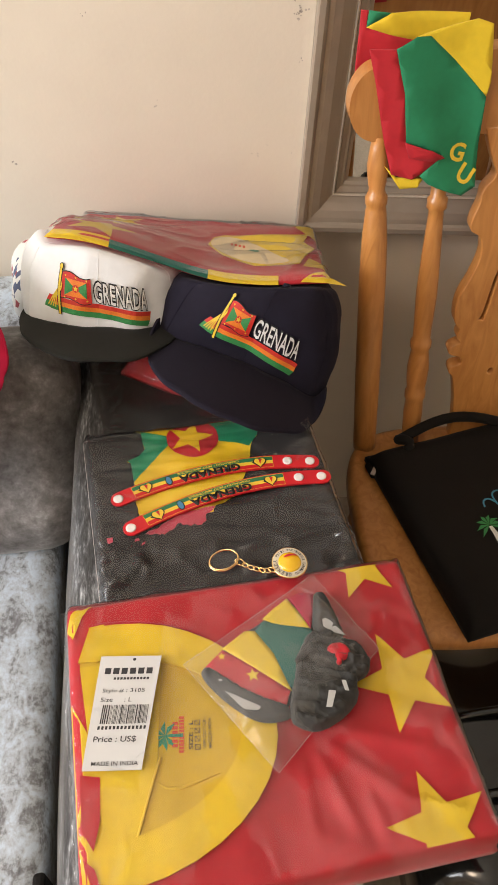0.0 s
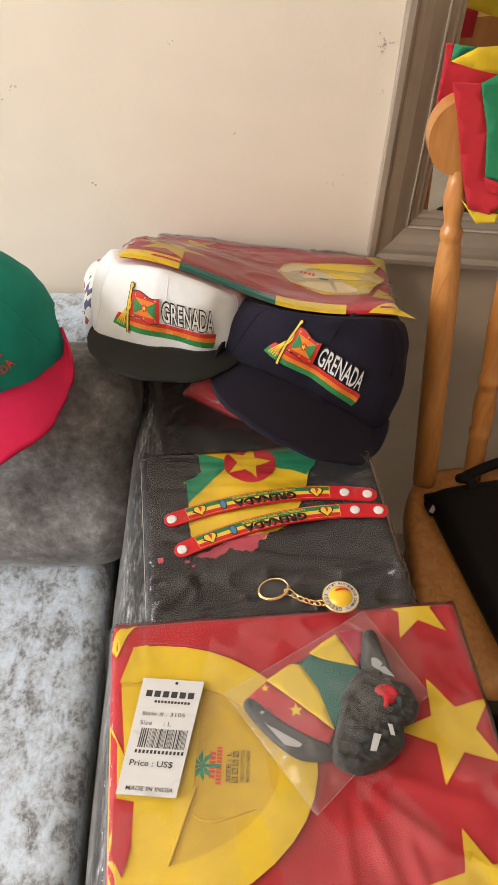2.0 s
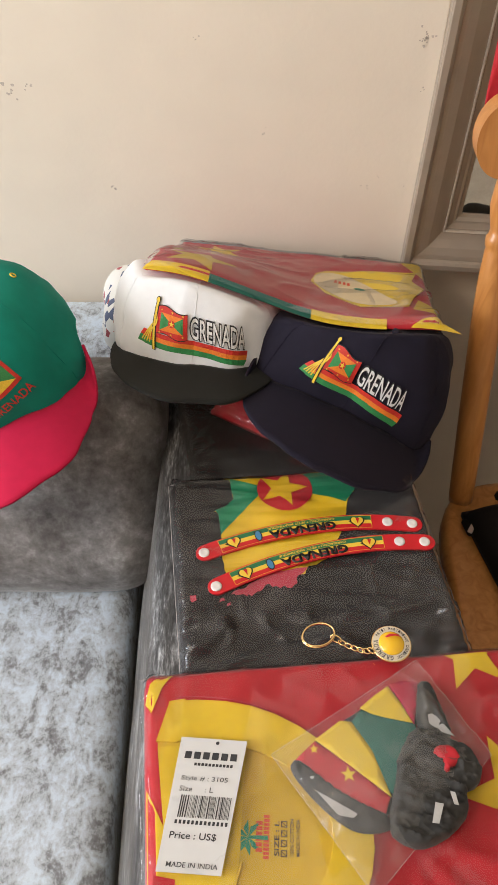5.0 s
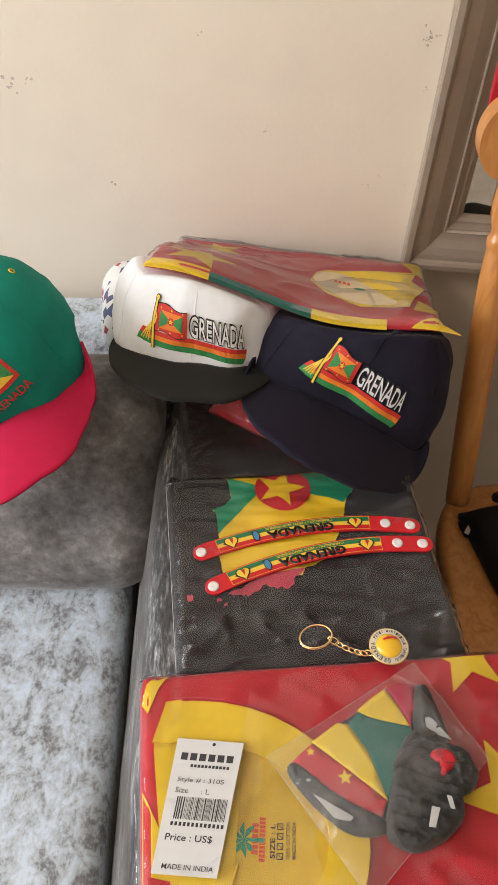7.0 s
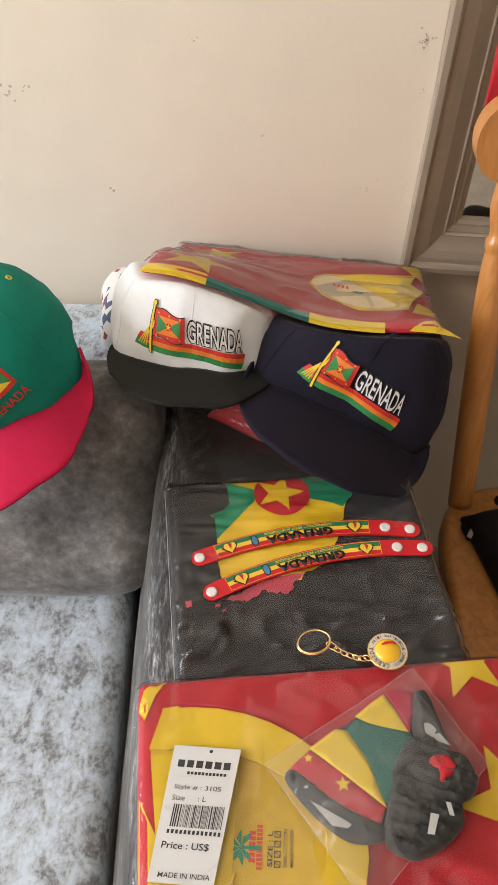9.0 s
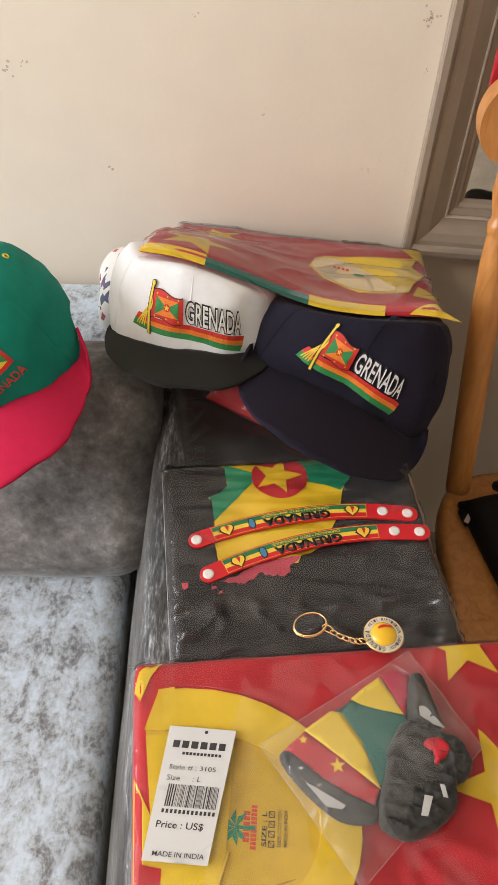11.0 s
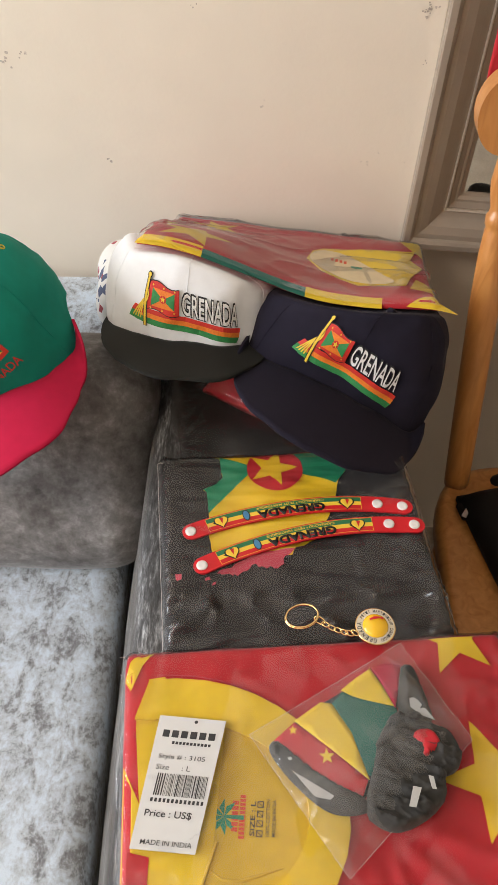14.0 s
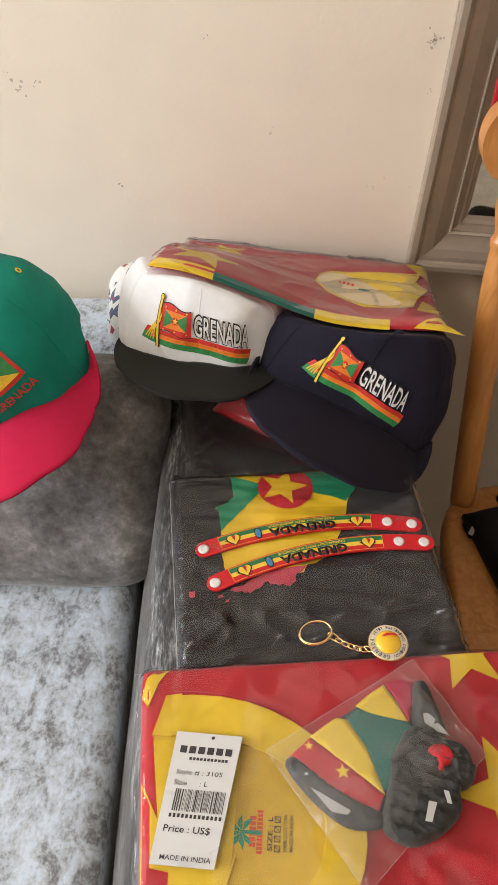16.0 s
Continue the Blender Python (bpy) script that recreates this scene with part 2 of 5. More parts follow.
FILM_DULL = film("soft_polythene", 0.24, 1.35, 0.040, 12, (0.6, 1.6, 1), 0.98, 0.0, 0.35)
FILM_EDGE = mat("film_seal_edge", (0.56, 0.52, 0.50), 0.3, vary=0.3, scale=200)
FILM_FINE = film("crisp_polypropylene", 0.14, 0.75, 0.15, 20, (1, 0.7, 1), 0.98, 0.03, 0.45)
# Much of this film's glare is painted white.
FILM_GLARE = film("glare_polythene", 0.14, 0.9, 0.15, 13, (0.6, 1, 1), 0.98, 0.02, 0.30, 0.48, 0.62, 0.7)
CLEAR = (FILM, FILM_DULL, FILM_FINE, FILM_GLARE)


# ---- builders ----
def mesh_ob(name, bm, material, smooth=False):
    me = bpy.data.meshes.new(name)
    bmesh.ops.recalc_face_normals(bm, faces=bm.faces)
    if material in CLEAR and sum(f.normal.z for f in bm.faces) < 0:
        bmesh.ops.reverse_faces(bm, faces=bm.faces)
    bm.to_mesh(me)
    bm.free()
    me.materials.append(material)
    if smooth:
        for p in me.polygons:
            p.use_smooth = True
    return new(name, me)


def part(name, bm, material, parent, label="", smooth=False):
    ob = mesh_ob(name, bm, material, smooth)
    ob.parent = parent
    if material in CLEAR:
        ob.visible_shadow = False
    return tagged(ob, label)


def thing(name, label, category, m=None, group="", kind=""):
    ob = new(name)
    ob.empty_display_size = 0.05
    if m is not None:
        ob.matrix_world = m
    return tagged(ob, label, category, group, kind)


def solid(name, bm, material, label, category, m=None, group="", kind="", smooth=False):
    ob = mesh_ob(name, bm, material, smooth)
    if m is not None:
        ob.matrix_world = m
    return tagged(ob, label, category, group, kind)


def box(x0, x1, y0, y1, z0, z1, bevel=0.0, seg=2):
    bm = bmesh.new()
    bmesh.ops.create_cube(bm, size=1, matrix=Matrix.Translation(((x0 + x1) / 2, (y0 + y1) / 2, (z0 + z1) / 2)) @ Matrix.Diagonal((x1 - x0, y1 - y0, z1 - z0, 1)))
    if bevel:
        bmesh.ops.bevel(bm, geom=list(bm.edges), offset=bevel, segments=seg, profile=0.5, affect="EDGES")
    return bm


def lathe(profile, seg=20, bm=None, m=None):
    """A turned form from (radius, height) pairs."""
    bm = bm or bmesh.new()
    m = m or Matrix()
    rings = [[bm.verts.new(m @ Vector((max(r, 1e-4) * math.cos(a), max(r, 1e-4) * math.sin(a), z))) for a in [2 * math.pi * i / seg for i in range(seg)]] for r, z in profile]
    for a, b in zip(rings, rings[1:]):
        for i in range(seg):
            bm.faces.new((a[i], a[(i + 1) % seg], b[(i + 1) % seg], b[i]))
    bm.faces.new(rings[0][::-1])
    bm.faces.new(rings[-1])
    return bm


def tube(points, radius, seg=8, bm=None, closed=False):
    """A round cord along points."""
    bm = bm or bmesh.new()
    pts = [Vector(p) for p in points]
    rings = []
    n = len(pts)
    for i, p in enumerate(pts):
        d = (pts[(i + 1) % n] - pts[i - 1]) if closed else (pts[min(i + 1, n - 1)] - pts[max(i - 1, 0)])
        q = d.to_track_quat("Z", "Y")
        r = radius(i / (n - 1)) if callable(radius) else radius
        rings.append([bm.verts.new(p + q @ Vector((r * math.cos(a), r * math.sin(a), 0))) for a in [2 * math.pi * k / seg for k in range(seg)]])
    for i in range(n if closed else n - 1):
        a, b = rings[i], rings[(i + 1) % n]
        for k in range(seg):
            bm.faces.new((a[k], a[(k + 1) % seg], b[(k + 1) % seg], b[k]))
    if not closed:
        bm.faces.new(rings[0][::-1])
        bm.faces.new(rings[-1])
    return bm


def flat(polys):
    """Flat outlines as faces, concave ones too."""
    bm = bmesh.new()
    for poly in polys:
        bm.faces.new([bm.verts.new((x, y, 0)) for x, y in poly])
    bmesh.ops.triangulate(bm, faces=bm.faces)
    return bm


def lettering(text, height, width=None, at=(0, 0), bold=0.0, turn=0.0, align="CENTER"):
    """Flat letters in the built-in font, fitted to a height and a width."""
    cu = bpy.data.curves.new("text", "FONT")
    cu.body, cu.size, cu.offset, cu.resolution_u, cu.fill_mode = text, 1.0, bold, 3, "FRONT"
    ob = new("text", cu)
    me = bpy.data.meshes.new_from_object(ob.evaluated_get(bpy.context.evaluated_depsgraph_get()))
    bpy.data.objects.remove(ob)
    bm = bmesh.new()
    bm.from_mesh(me)
    bpy.data.meshes.remove(me)
    xs, ys = [v.co.x for v in bm.verts], [v.co.y for v in bm.verts]
    x0, x1, y0, y1 = min(xs), max(xs), min(ys), max(ys)
    ky = height / (y1 - y0)
    kx = width / (x1 - x0) if width else ky
    c, s = math.cos(radians(turn)), math.sin(radians(turn))
    for v in bm.verts:
        x = (v.co.x - (x0 if align == "LEFT" else (x0 + x1) / 2)) * kx
        y = (v.co.y - (y0 + y1) / 2) * ky
        v.co = Vector((at[0] + c * x - s * y, at[1] + s * x + c * y, 0))
    bmesh.ops.triangulate(bm, faces=bm.faces)
    return bm


def wrap(bm, fn, off, cell=0.0, thick=0.0):
    """Lays a flat figure onto a surface: fn(x, y, off) gives the place."""
    if cell:
        for k in (0, 1):
            lo, hi = min(v.co[k] for v in bm.verts), max(v.co[k] for v in bm.verts)
            n = Vector((1, 0, 0)) if k == 0 else Vector((0, 1, 0))
            for i in range(math.floor(lo / cell) + 1, math.ceil(hi / cell)):
                bmesh.ops.bisect_plane(bm, geom=list(bm.verts) + list(bm.edges) + list(bm.faces), dist=1e-7, plane_co=n * (i * cell), plane_no=n)
    flats = {v: (v.co.x, v.co.y) for v in bm.verts}
    if thick:
        r = bmesh.ops.extrude_face_region(bm, geom=list(bm.faces))
        top = {v for v in r["geom"] if isinstance(v, bmesh.types.BMVert)}
        for v in bm.verts:
            v.co = fn(v.co.x, v.co.y, off + (thick if v in top else 0))
    else:
        for v, (x, y) in flats.items():
            v.co = fn(x, y, off)
    return bm


def star(cx, cy, r, turn=90.0, inner=0.40, points=5):
    return [(cx + (r if i % 2 == 0 else r * inner) * math.cos(radians(turn + 180 / points * i)), cy + (r if i % 2 == 0 else r * inner) * math.sin(radians(turn + 180 / points * i))) for i in range(2 * points)]


def disc(cx, cy, rx, ry=None, n=28):
    ry = ry or rx
    return [(cx + rx * math.cos(2 * math.pi * i / n), cy + ry * math.sin(2 * math.pi * i / n)) for i in range(n)]


def rect(x0, x1, y0, y1):
    return [(x0, y0), (x1, y0), (x1, y1), (x0, y1)]


def clip(poly, keep):
    """The part of a convex or star-shaped outline where keep(x, y) >= 0."""
    out = []
    for (a, b) in zip(poly, poly[1:] + poly[:1]):
        ka, kb = keep(*a), keep(*b)
        if ka >= 0:
            out.append(a)
        if (ka >= 0) != (kb >= 0):
            t = ka / (ka - kb)
            out.append((a[0] + t * (b[0] - a[0]), a[1] + t * (b[1] - a[1])))
    return out


def each(name, polys, fn, off, cell, material, parent, label="", thick=0.0):
    """Every outline of a figure as a part of its own."""
    for poly in polys:
        part(name, wrap(flat([poly]), fn, off, cell, thick), material, parent, label)


def ripple(x, y, f, seed=0.0):
    return noise.noise(Vector((x * f, y * f, seed)))


smooth01 = lambda t: max(0.0, min(1.0, t)) ** 2 * (3 - 2 * max(0.0, min(1.0, t)))


def ridge(x, y, f, seed=0.0):
    return 1 - abs(noise.noise(Vector((x * f, y * f, seed)))) * 2


def grid(nx, ny, fn):
    bm = bmesh.new()
    vs = [[bm.verts.new(fn(i / nx, j / ny)) for i in range(nx + 1)] for j in range(ny + 1)]
    for j in range(ny):
        for i in range(nx):
            bm.faces.new((vs[j][i], vs[j][i + 1], vs[j + 1][i + 1], vs[j + 1][i]))
    return bm


def thicken(bm, t):
    bmesh.ops.recalc_face_normals(bm, faces=bm.faces)
    bmesh.ops.solidify(bm, geom=list(bm.faces), thickness=t)
    return bm


# ---- the room ----
WALL = pose(0.05, 1.0, 0, 0, 0, 5.5)      # along the wall, into the wall
solid("wall_north", box(-2.6, 0.006, 0.0, 0.2, 0, 2.42, 0.003), CREAM, "cream painted wall with small scuffs", "wall", WALL, kind="structure")
solid("wall_alcove", box(0.008, 2.2, 0.035, 0.2, 0, 2.42), CREAM, "cream painted wall of the shaded recess", "wall", WALL, kind="structure")
solid("wall_east", box(2.05, 2.2, -2.5, 1.4, 0, 2.42), CREAM, "cream painted side wall", "wall", kind="structure")
solid("wall_south", box(-2.45, 2.2, -2.4, -2.25, 0, 2.42), CREAM, "cream painted wall behind the viewer", "wall", kind="structure")
bm = box(-2.45, -2.3, -2.25, -1.25, 0, 2.42)
for b in (box(-2.45, -2.3, 0.35, 1.4, 0, 2.42), box(-2.45, -2.3, -1.25, 0.35, 0, 0.9), box(-2.45, -2.3, -1.25, 0.35, 2.2, 2.42)):
    me = bpy.data.meshes.new("tmp")
    b.to_mesh(me)
    bm.from_mesh(me)
solid("wall_west", bm, CREAM, "cream painted side wall with a window opening", "wall", kind="structure")
win = thing("window_1", "white framed window in the side wall", "window", kind="structure")
for b in (box(-2.42, -2.35, -1.25, -1.19, 0.9, 2.2), box(-2.42, -2.35, 0.29, 0.35, 0.9, 2.2), box(-2.42, -2.35, -1.19, 0.29, 0.9, 0.96), box(-2.42, -2.35, -1.19, 0.29, 2.14, 2.2), box(-2.42, -2.35, -0.48, -0.42, 0.96, 2.14)):
    part("window_frame", b, WHITE_PAINT, win)
solid("floor", box(-2.45, 2.2, -2.4, 1.5, -0.1, 0), FLOOR, "beige short-pile carpet", "floor", kind="structure")
solid("ceiling", box(-2.45, 2.2, -2.4, 1.5, 2.42, 2.5), WHITE_PAINT, "white painted ceiling", "ceiling", kind="structure")


# scuffs and filled nail holes on the cream wall
def scuff(x, z, r, material, n, name="wall_scuff"):
    rnd = random.Random(int(x * 1000) + int(z * 77))
    polys = []
    for _ in range(n):
        cx, cz, rr = x + rnd.gauss(0, r * 0.6), z + rnd.gauss(0, r * 0.6), r * rnd.uniform(0.12, 0.3)
        polys.append([(cx + rr * rnd.uniform(0.6, 1.3) * math.cos(a), cz + rr * rnd.uniform(0.6, 1.3) * math.sin(a)) for a in [k * math.pi / 4 for k in range(8)]])
    bm = wrap(flat(polys), lambda u, v, o: Vector((u, -o, v)), 0.0004)
    solid(name, bm, material, "small scuff in the cream wall paint", "scuff", WALL, "scuffs on the wall", "structure")


for x, z, r, k, n in ((-0.484, 0.888, 0.009, SCUFF, 7), (-0.462, 0.895, 0.006, SCUFF, 5), (-0.262, 0.953, 0.004, SCUFF, 3), (-0.014, 0.962, 0.006, SCUFF, 16), (-0.010, 0.905, 0.003, SCUFF, 3),
                      (-0.012, 0.79, 0.0025, SCUFF, 3), (-0.06, 0.79, 0.006, PALE_SCUFF, 4), (-0.045, 0.80, 0.003, SCUFF, 2), (-0.10, 0.785, 0.003, SCUFF, 2), (-0.19, 0.85, 0.006, PALE_SCUFF, 3), (-0.38, 0.77, 0.006, SCUFF, 3), (-0.5, 0.905, 0.004, PALE_SCUFF, 3)):
    scuff(x, z, r, k, n)

# ---- framed mirror ----
mirror = thing("wall_mirror", "large mirror in a stepped champagne-grey frame on the wall", "mirror", WALL @ pose(-0.0098, 0, 0, 0, 0.95, 0))
MX0, MX1, MZ0, MZ1 = -0.0025, 0.78, 0.682, 1.72
PROFILE = [(0, 0.030), (0, -0.016), (0.002, -0.019), (0.009, -0.019), (0.012, -0.016), (0.014, -0.0125), (0.020, -0.012), (0.030, -0.009), (0.039, -0.003), (0.045, 0.002), (0.048, 0.003)]
INNER = [(0.048, 0.004), (0.052, 0.003), (0.058, 0.007), (0.061, 0.007), (0.064, 0.011), (0.068, 0.012), (0.068, 0.02)]


def rail(prof, side):
    bm = bmesh.new()
    ends = []
    for e in (0, 1):
        row = []
        for d, y in prof:
            x0, x1, z0, z1 = MX0 + d, MX1 - d, MZ0 + d, MZ1 - d
            p = {"l": ((x0, z0), (x0, z1)), "r": ((x1, z0), (x1, z1)), "b": ((x0, z0), (x1, z0)), "t": ((x0, z1), (x1, z1))}[side][e]
            row.append(bm.verts.new((p[0], y, p[1])))
        ends.append(row)
    for i in range(len(prof) - 1):
        bm.faces.new((ends[0][i], ends[0][i + 1], ends[1][i + 1], ends[1][i]))
    bm.faces.new((ends[0][-1], ends[0][0], ends[1][0], ends[1][-1]))
    return bm


for s in "lrbt":
    r_ob = part("frame_rail", rail(PROFILE, s), FRAME, mirror)
    part("bead", rail([(0.0476, 0.008), (0.0476, 0.0005), (0.0488, -0.0012), (0.0502, 0.0005), (0.0502, 0.008)], s), BEAD, r_ob, "thin silver bead")
    part("inner_slip", rail(INNER, s), FRAME, r_ob)
part("mirror_glass", box(MX0 + 0.06, MX1 - 0.06, 0.014, 0.018, MZ0 + 0.06, MZ1 - 0.06), MIRROR, mirror, "clear mirror glass")

# ---- sofa: rotated a little against the wall ----
SOFA = pose(-0.19, 0.44, 0, 0, 0, 11.5)   # x across the arm, y towards the back
sofa = thing("sofa", "grey crushed velvet sofa against the wall", "sofa", SOFA)


def puffy(x0, x1, y0, y1, z0, z1, r, crown=0.0, n=26, seed=0.0, rough=0.003):
    """An upholstered block with rounded edges and an uneven top."""
    bm = bmesh.new()
    bmesh.ops.create_cube(bm, size=2)
    bmesh.ops.subdivide_edges(bm, edges=list(bm.edges), cuts=n, use_grid_fill=True)
    hx, hy, hz = (x1 - x0) / 2, (y1 - y0) / 2, (z1 - z0) / 2
    for v in bm.verts:
        p = Vector((v.co.x * hx, v.co.y * hy, v.co.z * hz))
        core = Vector((max(-hx + r, min(hx - r, p.x)), max(-hy + r, min(hy - r, p.y)), max(-hz + r, min(hz - r, p.z))))
        d = p - core
        if d.length > 1e-6:
            m = max(abs(d.x), abs(d.y), abs(d.z))
            p = core + d.normalized() * m
        if crown and v.co.z > 0:
            p.z += crown * (1 - v.co.x ** 2) * (1 - v.co.y ** 2)
        q = p + Vector((seed, seed, 0))
        p += Vector((noise.noise(q * 9), noise.noise(q * 9 + Vector((5, 0, 0))), noise.noise(q * 9 + Vector((0, 7, 0))))) * rough
        v.co = p + Vector(((x0 + x1) / 2, (y0 + y1) / 2, (z0 + z1) / 2))
    return bm


def tapered(bm, lo, hi, by, side):
    """Leans the inner face of an arm outwards above the seat."""
    for v in bm.verts:
        if (v.co.x - (lo + hi) / 2) * side < 0:
            v.co.x -= side * -by * max(0.0, min(1.0, (v.co.z - 0.42) / 0.19)) * abs(v.co.x - (lo + hi) / 2) / ((hi - lo) / 2)
    return bm


# The arm's velvet tone is darkened for the shade it lies in.
part("arm", tapered(puffy(0.0, 0.295, -0.30, 0.50, 0.06, 0.632, 0.03, 0.003, 34, 1.0), 0.0, 0.295, 0.036, 1), ARM_VELVET, sofa, "broad flat arm in grey velvet, shade in its tone", True)
part("back_rest", puffy(-1.55, 0.275, 0.35, 0.52, 0.06, 0.628, 0.04, 0.003, 30, 2.0), LIT_VELVET, sofa, smooth=True)
part("base", box(-1.55, 0.0, -0.32, 0.36, 0.06, 0.30, 0.01), LIT_VELVET, sofa)
part("seat_cushion", puffy(-0.62, -0.006, -0.36, 0.34, 0.285, 0.452, 0.022, 0.010, 34, 3.0, 0.002), LIT_VELVET, sofa, "grey crushed velvet seat cushion in the lit tone", True)
part("seat_cushion", puffy(-1.25, -0.626, -0.36, 0.34, 0.285, 0.452, 0.022, 0.010, 16, 4.0, 0.002), LIT_VELVET, sofa, "grey crushed velvet seat cushion in the lit tone", True)
part("arm", puffy(-1.53, -1.256, -0.30, 0.50, 0.06, 0.632, 0.035, 0.004, 12, 6.0), ARM_VELVET, sofa, smooth=True)
for x, y in ((-1.45, -0.26), (0.2, -0.26), (-1.45, 0.46), (0.2, 0.46)):
    part("foot", lathe([(0.02, 0), (0.026, 0.07)], 12, m=Matrix.Translation((x, y, 0))), PINE, sofa)
# The cushion's dark tone carries the shade on its front.
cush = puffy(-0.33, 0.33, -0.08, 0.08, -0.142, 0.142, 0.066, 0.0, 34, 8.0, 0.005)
solid("back_cushion", cush, SHADED_VELVET, "grey crushed velvet back cushion on the sofa seat, toned for shade", "cushion", SOFA @ pose(-0.286, 0.232, 0.566, -24, 0, 0), smooth=True)


# ---- packed shirts ----
def edge(u, a, r):
    k = max(0.0, (abs(u) - (a - r)) / r)
    return math.sqrt(max(0.0, 1 - min(1.0, k) ** 2))


class Pack:
    """A folded garment in a clear bag. Height of the cloth: top(x, y) in its own axes."""

    def __init__(self, w, d, t, fold=0.0015, seed=0.0, r=0.012, bend=None):
        self.w, self.d, self.t, self.fold, self.seed, self.r = w, d, t, fold, seed, r
        self.bend = bend or (lambda x, y: 0.0)

    def top(self, x, y):
        e = 0.25 + 0.75 * edge(x, self.w / 2, self.r) * edge(y, self.d / 2, self.r)
        return self.bend(x, y) + self.t * e + self.fold * (ripple(x, y, 14, self.seed) + 0.35 * ripple(x * 0.4, y, 40, self.seed + 3))

    def on(self, x, y, off):
        return Vector((x, y, self.top(x, y) + off))

    def cloth(self, step=0.004):
        nx, ny = int(self.w / step), int(self.d / step)
        bm = grid(nx, ny, lambda u, v: self.on((u - 0.5) * self.w, (v - 0.5) * self.d, 0))
        rim = [e for e in bm.edges if e.is_boundary]
        g = bmesh.ops.extrude_edge_only(bm, edges=rim)["geom"]
        low = [v for v in g if isinstance(v, bmesh.types.BMVert)]
        for v in low:
            v.co.z = self.bend(v.co.x, v.co.y)
        bmesh.ops.contextual_create(bm, geom=[e for e in g if isinstance(e, bmesh.types.BMEdge) and e.is_boundary])
        return bm

    def bag(self, over=0.008, lift=0.0016, crease=0.0022, f=26, step=0.003, lines=40, sharp=0.0016, run=0.0):
        """The film: loosely laid, with soft waves and sharp short creases, most of them near the edges."""
        w, d = self.w + 2 * over, self.d + 2 * over
        rnd = random.Random(int(self.seed * 10) + 3)
        segs = []
        for _ in range(lines):
            if rnd.random() < 0.6:
                cx, cy = rnd.choice((-1, 1)) * w * rnd.uniform(0.36, 0.5), rnd.uniform(-0.5, 0.5) * d
            else:
                cx, cy = rnd.uniform(-0.5, 0.5) * w, rnd.uniform(-0.5, 0.5) * d
            a = run + rnd.gauss(0, 0.7)
            segs.append((cx, cy, math.cos(a), math.sin(a), rnd.uniform(0.008, 0.035), rnd.uniform(0.0016, 0.0036), sharp * rnd.uniform(0.4, 1.2)))

        def fn(u, v):
            x, y = (u - 0.5) * w, (v - 0.5) * d
            inside = edge(x, w / 2, 0.02) * edge(y, d / 2, 0.02)
            c = crease * max(0.0, ridge(x * 0.5 + y * 0.35, y - x * 0.2, f, self.seed + 9)) ** 4 * (0.3 + 0.7 * inside)
            for cx, cy, ca, sa, ln, wd, hh in segs:
                px, py = x - cx, y - cy
                s, t = px * ca + py * sa, py * ca - px * sa
                if abs(s) < ln and abs(t) < wd * 3:
                    c += hh * (1 - (s / ln) ** 2) * math.exp(-(t / wd) ** 2)
            roll = self.t * 0.15 * (1 - edge(x, self.w / 2, self.r) * edge(y, self.d / 2, self.r))
            return Vector((x, y, self.top(x, y) + roll + lift + c))
        return grid(int(w / step), int(d / step), fn)

    def seal(self, over, lift, side):
        w, d = self.w / 2 + over, self.d / 2 + over
        ends = {"l": ((-w, -d), (-w, d)), "r": ((w, -d), (w, d)), "b": ((-w, -d), (w, -d)), "t": ((-w, d), (w, d))}[side]
        pts = [(ends[0][0] + (ends[1][0] - ends[0][0]) * i / 40, ends[0][1] + (ends[1][1] - ends[0][1]) * i / 40) for i in range(41)]
        return tube([Vector((x, y, self.top(x, y) + self.t * 0.15 + lift)) for x, y in pts], 0.0003, 5)


# red shirt with a yellow collar, folded, in its bag on the sofa arm
RED_M = pose(0.05, 0.291, 0.648, 0.6, 1.5, 15.8)
FOLDS = ((0.030, -0.030, 0.052, -0.112, 0.0042, 0.0050), (0.036, -0.026, 0.105, -0.098, 0.0046, 0.0060), (0.050, -0.020, 0.140, -0.058, 0.0034, 0.0045), (0.020, -0.036, 0.016, -0.110, 0.0026, 0.0040),
         (0.060, -0.060, 0.070, -0.118, 0.0030, 0.0038), (0.100, 0.050, 0.150, 0.020, 0.0028, 0.0040), (0.090, 0.085, 0.145, 0.070, 0.0026, 0.0040), (0.080, -0.075, 0.146, -0.105, 0.0028, 0.0042), (-0.050, 0.112, 0.000, 0.080, 0.0018, 0.0030), (0.000, 0.115, 0.022, 0.092, 0.0018, 0.0030))


def folded(x, y):
    """Ridges of cloth that run out from the pack lying on the shirt."""
    z = 0.0
    for ax, ay, bx, by, h, w in FOLDS:
        dx, dy = bx - ax, by - ay
        ln = math.hypot(dx, dy)
        u = ((x - ax) * dx + (y - ay) * dy) / ln ** 2
        if -0.05 < u < 1.05:
            d = ((y - ay) * dx - (x - ax) * dy) / ln
            ww = w * (0.5 + 0.7 * u)
            z += 0.6 * h * smooth01((u + 0.05) / 0.3) * smooth01((1.05 - u) / 0.4) * max(0.0, 1 - abs(d) / ww if d > 0 else 1 - abs(d) / (ww * 2.2))
    return z


rp = Pack(0.308, 0.245, 0.042, 0.0016, 2.0, 0.007, lambda x, y: folded(x, y) + 0.0030 * smooth01((x + 0.01) / 0.05) * smooth01((0.03 - y) / 0.05) * ripple((0.84 * x - 0.54 * y) * 0.2, 0.54 * x + 0.84 * y, 42, 12) + 0.0012 * ripple(x, y * 0.25, 30, 15))
